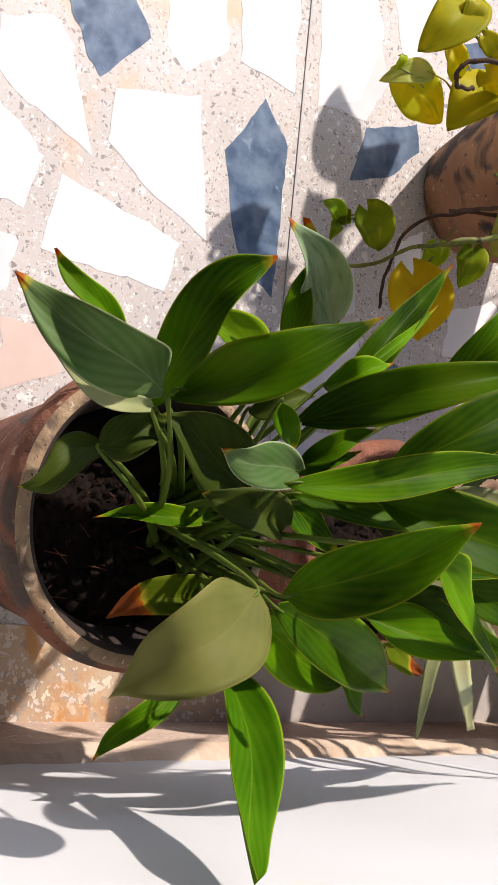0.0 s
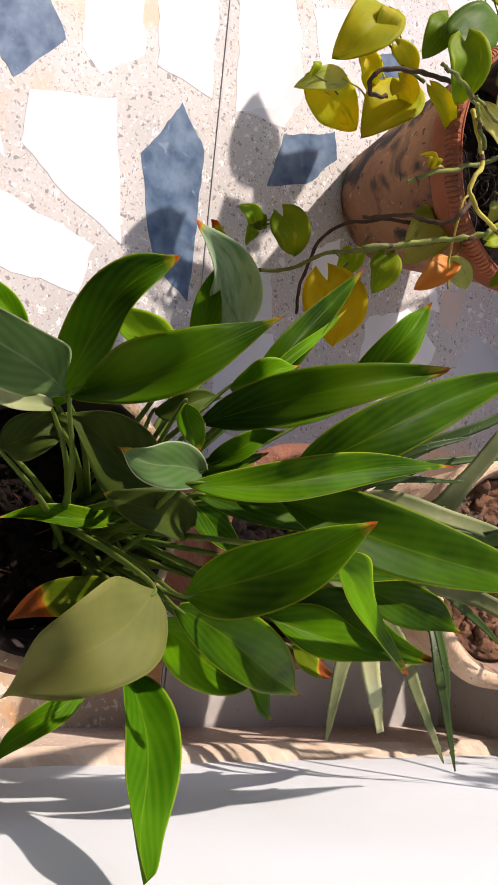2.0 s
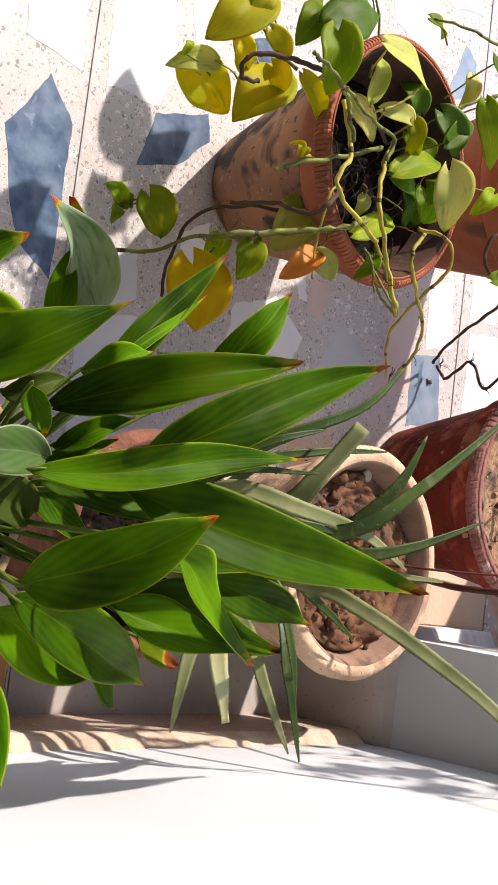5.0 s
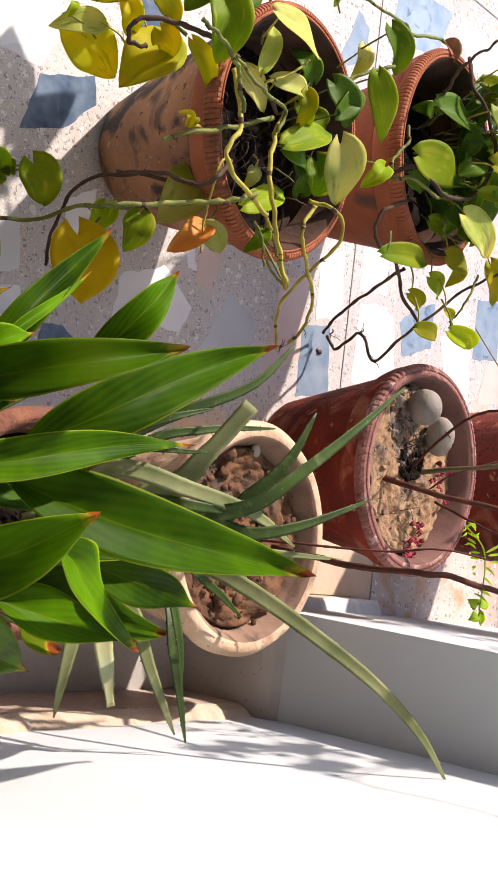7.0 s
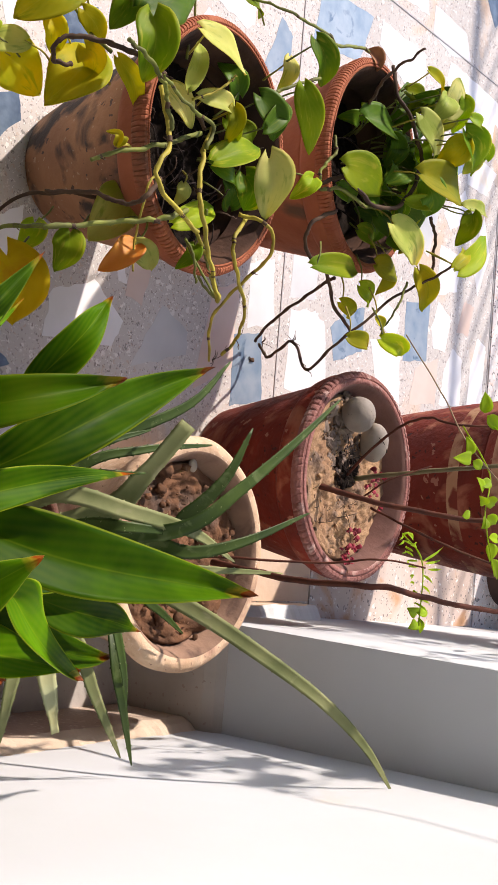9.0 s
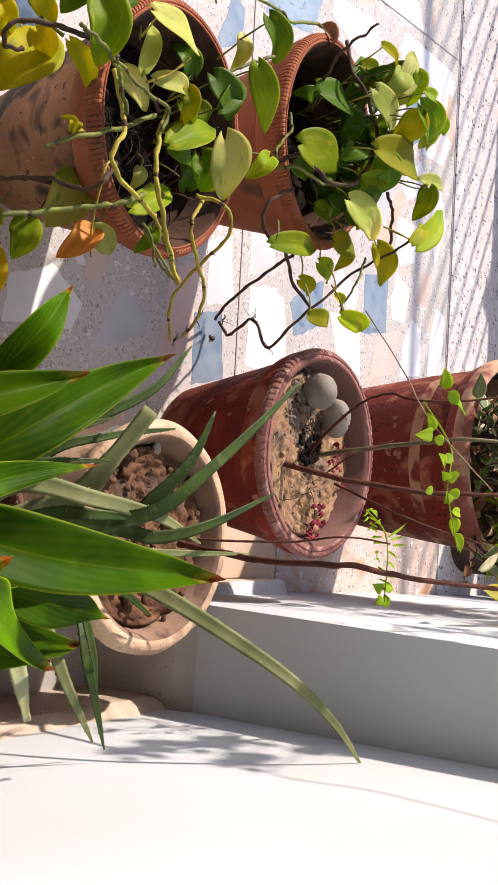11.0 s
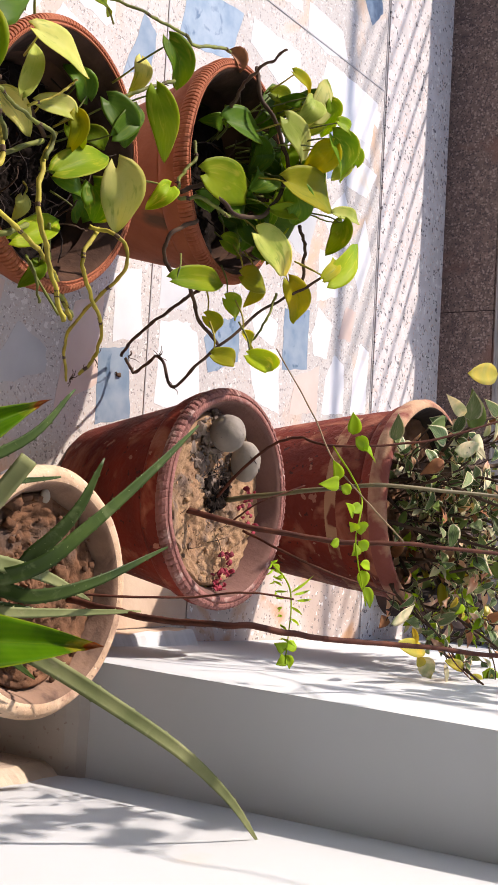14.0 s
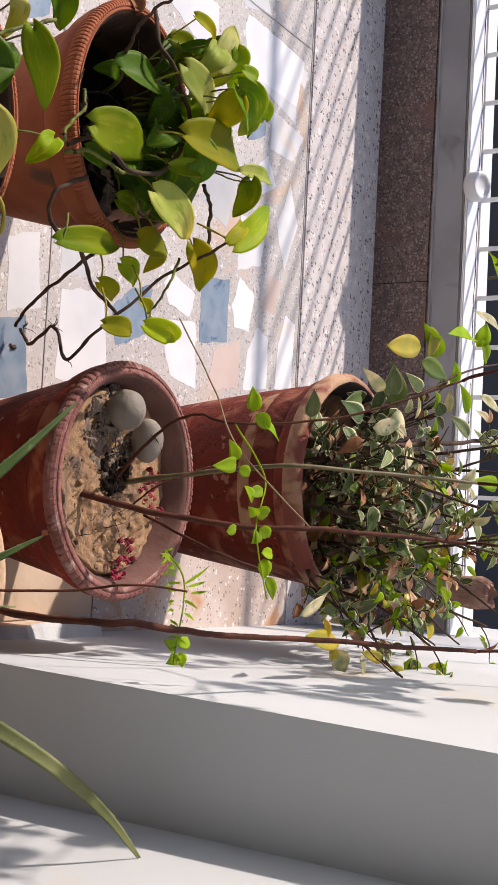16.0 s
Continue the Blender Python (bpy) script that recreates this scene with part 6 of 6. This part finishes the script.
scatter("dried_petals", "crumpled dark red dried petals on the soil", "petals", 0.1, 1.7, 0.23, 0.034, 26, PETAL, petal)
scatter("dried_petals", "crumpled dark red dried petals by the pebbles", "petals", 0.0, 1.78, 0.222, 0.038, 22, PETAL, petal, 0.08)
scatter("floor_grit", "brown seeds and grit on the floor", "litter", -0.2, 1.66, 0.002, 0.07, 3, VINE_BROWN, crumb)

# a broken clay stub on the sill, by the pilaster
def stub(profile, x, y, z, turn, label):
    bm = lathe(profile, 40, 0.0, 3)
    for v in bm.verts:
        s = noise.noise(v.co * 45) + 0.6 * noise.noise(v.co * 120)
        v.co += Vector((v.co.x, v.co.y, 0)) * 0.14 * s + Vector((0, 0, 0.012 * s if v.co.z > 0.03 else 0))
    o = obj("broken_clay_stub", bm, [BARK], None, "", False)
    o.matrix_world = pose(x, y, z, 0, 0, turn)
    tagged(o, label, "clay shard")


stub([(0.034, 0.0), (0.036, 0.02), (0.037, 0.04), (0.036, 0.06), (0.033, 0.085), (0.024, 0.09), (0.02, 0.07), (0.0, 0.05)], 0.178, 2.985, 0.2372, 30, "crumbling brown clay stub standing on the white sill")

# round plastic cap on the kerb edge
cap = obj("plastic_cap", lathe([(0.0, 0.0), (0.032, 0.0), (0.035, 0.004), (0.035, 0.028), (0.032, 0.032), (0.024, 0.032), (0.022, 0.028), (0.0, 0.028)], 48), PLASTIC, None, "", True)
cap.matrix_world = pose(-0.765, 2.985, 0.2385, 16, 0, 8)
tagged(cap, "round white plastic cap on the railing's white sill", "cap")
dry = obj("dry_leaf", blade([(-0.645, 1.578, 0.276), (-0.635, 1.592, 0.284), (-0.62, 1.603, 0.279)], 0.026, shape="oval", fold=0.7, wave=0.08, n=8, m=6), DRY_LEAF, None, "", True)
tagged(dry, "curled dry brown leaf on the pot's rim", "leaf")


# ---- the floor's marble pieces ----
known = []


def piece(corners, material):
    """One broken marble piece, set in the terrazzo with a rounded, slightly uneven edge."""
    pts = [Vector((x, y)) for x, y in corners]
    if sum(a.x * b.y - b.x * a.y for a, b in zip(pts, pts[1:] + pts[:1])) < 0:
        pts.reverse()
    known.append((sum(p.x for p in pts) / len(pts), sum(p.y for p in pts) / len(pts), pts))
    lay(pts, material)


def lay(pts, material):
    c = sum(pts, Vector((0, 0))) / len(pts)
    ring = []
    for a, b in zip(pts, pts[1:] + pts[:1]):
        for k in range(6):
            p = a.lerp(b, k / 6)
            p += (p - c).normalized() * (0.005 * noise.noise((p.x * 40, p.y * 40, 1.5)) + 0.003 * noise.noise((p.x * 130, p.y * 130, 3.5))) if k else Vector((0, 0))
            ring.append(p)
    top_z = 0.00035 + 0.00012 * noise.noise((c.x * 31, c.y * 37, 0.5))
    bm = bmesh.new()
    low = [bm.verts.new((p.x - c.x, p.y - c.y, -0.004)) for p in ring]
    top = [bm.verts.new(((p.x - c.x) * 0.992, (p.y - c.y) * 0.992, top_z)) for p in ring]
    bm.faces.new(top)
    for k in range(len(ring)):
        bm.faces.new((low[k], low[(k + 1) % len(ring)], top[(k + 1) % len(ring)], top[k]))
    o = obj("marble_piece", bm, material)
    o.location = (c.x, c.y, 0)
    o.parent = slab


piece([(-0.468, 0.609), (-0.512, 0.689), (-0.456, 0.724), (-0.387, 0.663), (-0.418, 0.639)], BLUE_MARBLE)
piece([(-0.436, 0.897), (-0.382, 0.939), (-0.295, 0.938), (-0.237, 0.938), (-0.179, 0.936), (-0.212, 0.887), (-0.258, 0.865), (-0.351, 0.843), (-0.397, 0.875)], BLUE_MARBLE)
piece([(-0.419, 0.535), (-0.441, 0.596), (-0.419, 0.621), (-0.290, 0.665), (-0.316, 0.615), (-0.339, 0.560), (-0.363, 0.534)], WHITE_MARBLE)
piece([(-0.301, 0.502), (-0.321, 0.546), (-0.297, 0.584), (-0.276, 0.605), (-0.210, 0.588), (-0.214, 0.559), (-0.209, 0.514)], WHITE_MARBLE)
piece([(-0.381, 0.684), (-0.409, 0.802), (-0.229, 0.830), (-0.275, 0.736), (-0.315, 0.681)], WHITE_MARBLE)
piece([(-0.262, 0.628), (-0.218, 0.794), (-0.156, 0.777), (-0.161, 0.703), (-0.170, 0.613)], WHITE_MARBLE)
piece([(-0.165, 0.526), (-0.178, 0.563), (-0.171, 0.586), (-0.118, 0.580), (-0.089, 0.535)], WHITE_MARBLE)
piece([(-0.564, 0.846), (-0.602, 0.938), (-0.454, 0.942), (-0.470, 0.853)], WHITE_MARBLE)
piece([(-0.610, 0.970), (-0.645, 1.064), (-0.578, 1.084), (-0.481, 1.054), (-0.449, 0.981)], WHITE_MARBLE)
piece([(-0.529, 0.742), (-0.555, 0.823), (-0.477, 0.834), (-0.430, 0.777), (-0.455, 0.746)], WHITE_MARBLE)
piece([(-0.085, 0.575), (-0.082, 0.658), (-0.036, 0.657), (-0.004, 0.585)], PINK_MARBLE)
piece([(-0.597, 0.980), (-0.627, 1.062), (-0.517, 1.100), (-0.454, 1.065), (-0.457, 0.986)], WHITE_MARBLE)
piece([(-0.446, 1.066), (-0.478, 1.158), (-0.439, 1.167), (-0.388, 1.114), (-0.365, 1.045)], BLUE_MARBLE)
piece([(-0.639, 1.097), (-0.678, 1.203), (-0.625, 1.197), (-0.551, 1.128)], WHITE_MARBLE)
piece([(-0.612, 1.210), (-0.648, 1.288), (-0.571, 1.296), (-0.541, 1.229)], BLUE_MARBLE)
piece([(-0.299, 1.137), (-0.329, 1.186), (-0.238, 1.186), (-0.219, 1.137)], WHITE_MARBLE)
piece([(-0.259, 1.331), (-0.210, 1.398), (-0.169, 1.378), (-0.159, 1.240), (-0.229, 1.253)], WHITE_MARBLE)
piece([(-0.252, 1.482), (-0.221, 1.546), (-0.185, 1.546), (-0.146, 1.420)], GREY_MARBLE)
piece([(-0.129, 1.122), (-0.133, 1.155), (-0.111, 1.189), (-0.087, 1.119)], BLUE_MARBLE)
piece([(-0.303, 1.405), (-0.306, 1.450), (-0.241, 1.435), (-0.249, 1.396)], PINK_MARBLE)
piece([(-0.294, 1.369), (-0.298, 1.387), (-0.267, 1.399), (-0.266, 1.380)], WHITE_MARBLE)
piece([(-0.368, 1.689), (-0.391, 1.760), (-0.275, 1.773), (-0.256, 1.697)], WHITE_MARBLE)
piece([(-0.304, 1.601), (-0.328, 1.669), (-0.185, 1.666), (-0.134, 1.569)], PINK_MARBLE)
piece([(-0.241, 1.663), (-0.259, 1.740), (-0.139, 1.753), (-0.119, 1.666)], PALE_BLUE)
piece([(-0.242, 1.035), (-0.250, 1.068), (-0.189, 1.075), (-0.173, 1.039)], WHITE_MARBLE)
piece([(-0.963, 2.334), (-0.965, 2.407), (-0.952, 2.577), (-0.846, 2.550), (-0.847, 2.346), (-0.920, 2.325)], WHITE_MARBLE)
piece([(-0.829, 2.360), (-0.829, 2.428), (-0.746, 2.426), (-0.715, 2.360)], PALE_BLUE)
piece([(-0.809, 2.447), (-0.790, 2.590), (-0.724, 2.542), (-0.726, 2.447)], WHITE_MARBLE)
piece([(-0.710, 2.441), (-0.656, 2.483), (-0.604, 2.383), (-0.634, 2.351)], WHITE_MARBLE)
piece([(-0.678, 2.542), (-0.596, 2.582), (-0.488, 2.533), (-0.575, 2.492)], WHITE_MARBLE)
piece([(-0.563, 2.348), (-0.561, 2.445), (-0.478, 2.436), (-0.450, 2.344)], WHITE_MARBLE)
piece([(-0.413, 2.220), (-0.428, 2.319), (-0.304, 2.321), (-0.289, 2.221)], PALE_BLUE)
piece([(-0.441, 2.356), (-0.412, 2.415), (-0.337, 2.400), (-0.338, 2.345), (-0.380, 2.330)], WHITE_MARBLE)
piece([(-0.464, 2.475), (-0.462, 2.523), (-0.391, 2.502), (-0.389, 2.445)], PINK_MARBLE)
piece([(-0.352, 2.433), (-0.334, 2.481), (-0.231, 2.481), (-0.220, 2.390), (-0.301, 2.400)], WHITE_MARBLE)
piece([(-0.402, 2.112), (-0.377, 2.199), (-0.330, 2.184), (-0.342, 2.119), (-0.378, 2.097)], WHITE_MARBLE)
piece([(-0.306, 1.948), (-0.348, 2.001), (-0.367, 2.063), (-0.280, 2.063), (-0.246, 1.968)], PALE_BLUE)
piece([(-0.311, 2.090), (-0.324, 2.206), (-0.200, 2.219), (-0.216, 2.131)], WHITE_MARBLE)
piece([(-0.280, 2.274), (-0.319, 2.369), (-0.218, 2.369), (-0.205, 2.258)], PINK_MARBLE)
piece([(-0.395, 2.548), (-0.384, 2.592), (-0.244, 2.589), (-0.235, 2.516), (-0.331, 2.523)], WHITE_MARBLE)
piece([(-0.936, 2.477), (-0.935, 2.592), (-0.894, 2.583), (-0.912, 2.530)], WHITE_MARBLE)
piece([(-0.811, 1.820), (-0.923, 1.837), (-0.933, 2.016), (-0.827, 1.974), (-0.812, 1.865)], PALE_BLUE)
piece([(-0.690, 1.677), (-0.813, 1.723), (-0.791, 1.759), (-0.730, 1.750)], PALE_BLUE)
piece([(-0.939, 2.047), (-0.937, 2.228), (-0.836, 2.231), (-0.847, 2.146), (-0.889, 2.043)], WHITE_MARBLE)
piece([(-1.056, 2.250), (-1.051, 2.398), (-0.997, 2.427), (-0.976, 2.323), (-0.992, 2.250)], WHITE_MARBLE)
piece([(-1.177, 2.474), (-1.226, 2.556), (-1.165, 2.580), (-1.118, 2.531)], BLUE_MARBLE)
piece([(-1.081, 2.140), (-1.088, 2.209), (-1.023, 2.229), (-1.016, 2.125)], WHITE_MARBLE)
piece([(-0.914, 2.331), (-0.913, 2.552), (-0.806, 2.553), (-0.854, 2.338)], WHITE_MARBLE)


def clip(poly, p, q):
    """The part of a polygon that is nearer to p than to q."""
    mid, d = (p + q) / 2, q - p
    out = []
    for a, b in zip(poly, poly[1:] + poly[:1]):
        fa, fb = (a - mid).dot(d), (b - mid).dot(d)
        if fa <= 0:
            out.append(a)
        if fa * fb < 0:
            out.append(a.lerp(b, fa / (fa - fb)))
    return out


def covers(pts, x, y, grow):
    c = sum(pts, Vector((0, 0))) / len(pts)
    p = c + (Vector((x, y)) - c) * grow
    return all((b - a).cross(p - a) >= 0 for a, b in zip(pts, pts[1:] + pts[:1]))


seeds = []
for x0, x1, y0, y1 in ((-1.9, -1.003, -0.3, 0.945), (-0.983, 0.12, -0.3, 0.945), (-1.9, -1.003, 0.965, 1.78), (-0.983, 0.12, 0.965, 1.78), (-1.9, -1.003, 1.8, 2.592), (-0.983, 0.12, 1.8, 2.592)):
    own = []
    y = y0 + 0.07
    while y < y1:
        x = x0 + 0.06
        while x < x1:
            s = Vector((x + rnd.uniform(-0.045, 0.045), y + rnd.uniform(-0.045, 0.045)))
            if x0 + 0.02 < s.x < x1 - 0.02 and y0 + 0.02 < s.y < y1 - 0.02:
                own.append(s)
            x += 0.135 if y0 < 1.7 else 0.17
        y += 0.135
    fixed = [pts for _, _, pts in known]
    for s in own:
        cell = [Vector((x0 + 0.008, y0 + 0.008)), Vector((x1 - 0.008, y0 + 0.008)), Vector((x1 - 0.008, y1 - 0.008)), Vector((x0 + 0.008, y1 - 0.008))]
        for o in own:
            if o is not s and (o - s).length < 0.4:
                cell = clip(cell, s, o)
        if len(cell) < 3:
            continue
        c = sum(cell, Vector((0, 0))) / len(cell)
        small = [c + (p - c) * (rnd.uniform(0.86, 0.93) if y0 > 1.7 else rnd.uniform(0.74, 0.86)) for p in cell]
        probe = [c] + small + [a.lerp(b, 0.5) for a, b in zip(small, small[1:] + small[:1])] + [c.lerp(p, 0.5) for p in small]
        if any(covers(pts, p.x, p.y, 0.86) for pts in fixed for p in probe):
            continue
        if any(covers(small, p.x, p.y, 0.86) for pts in fixed for p in pts):
            continue
        small = [p for k, p in enumerate(small) if (p - small[k - 1]).length > 0.012]
        if len(small) >= 3:
            lay(small, rnd.choice((WHITE_MARBLE, WHITE_MARBLE, WHITE_MARBLE, GREY_MARBLE, BLUE_MARBLE if c.x < -1.05 else WHITE_MARBLE, PINK_MARBLE)))
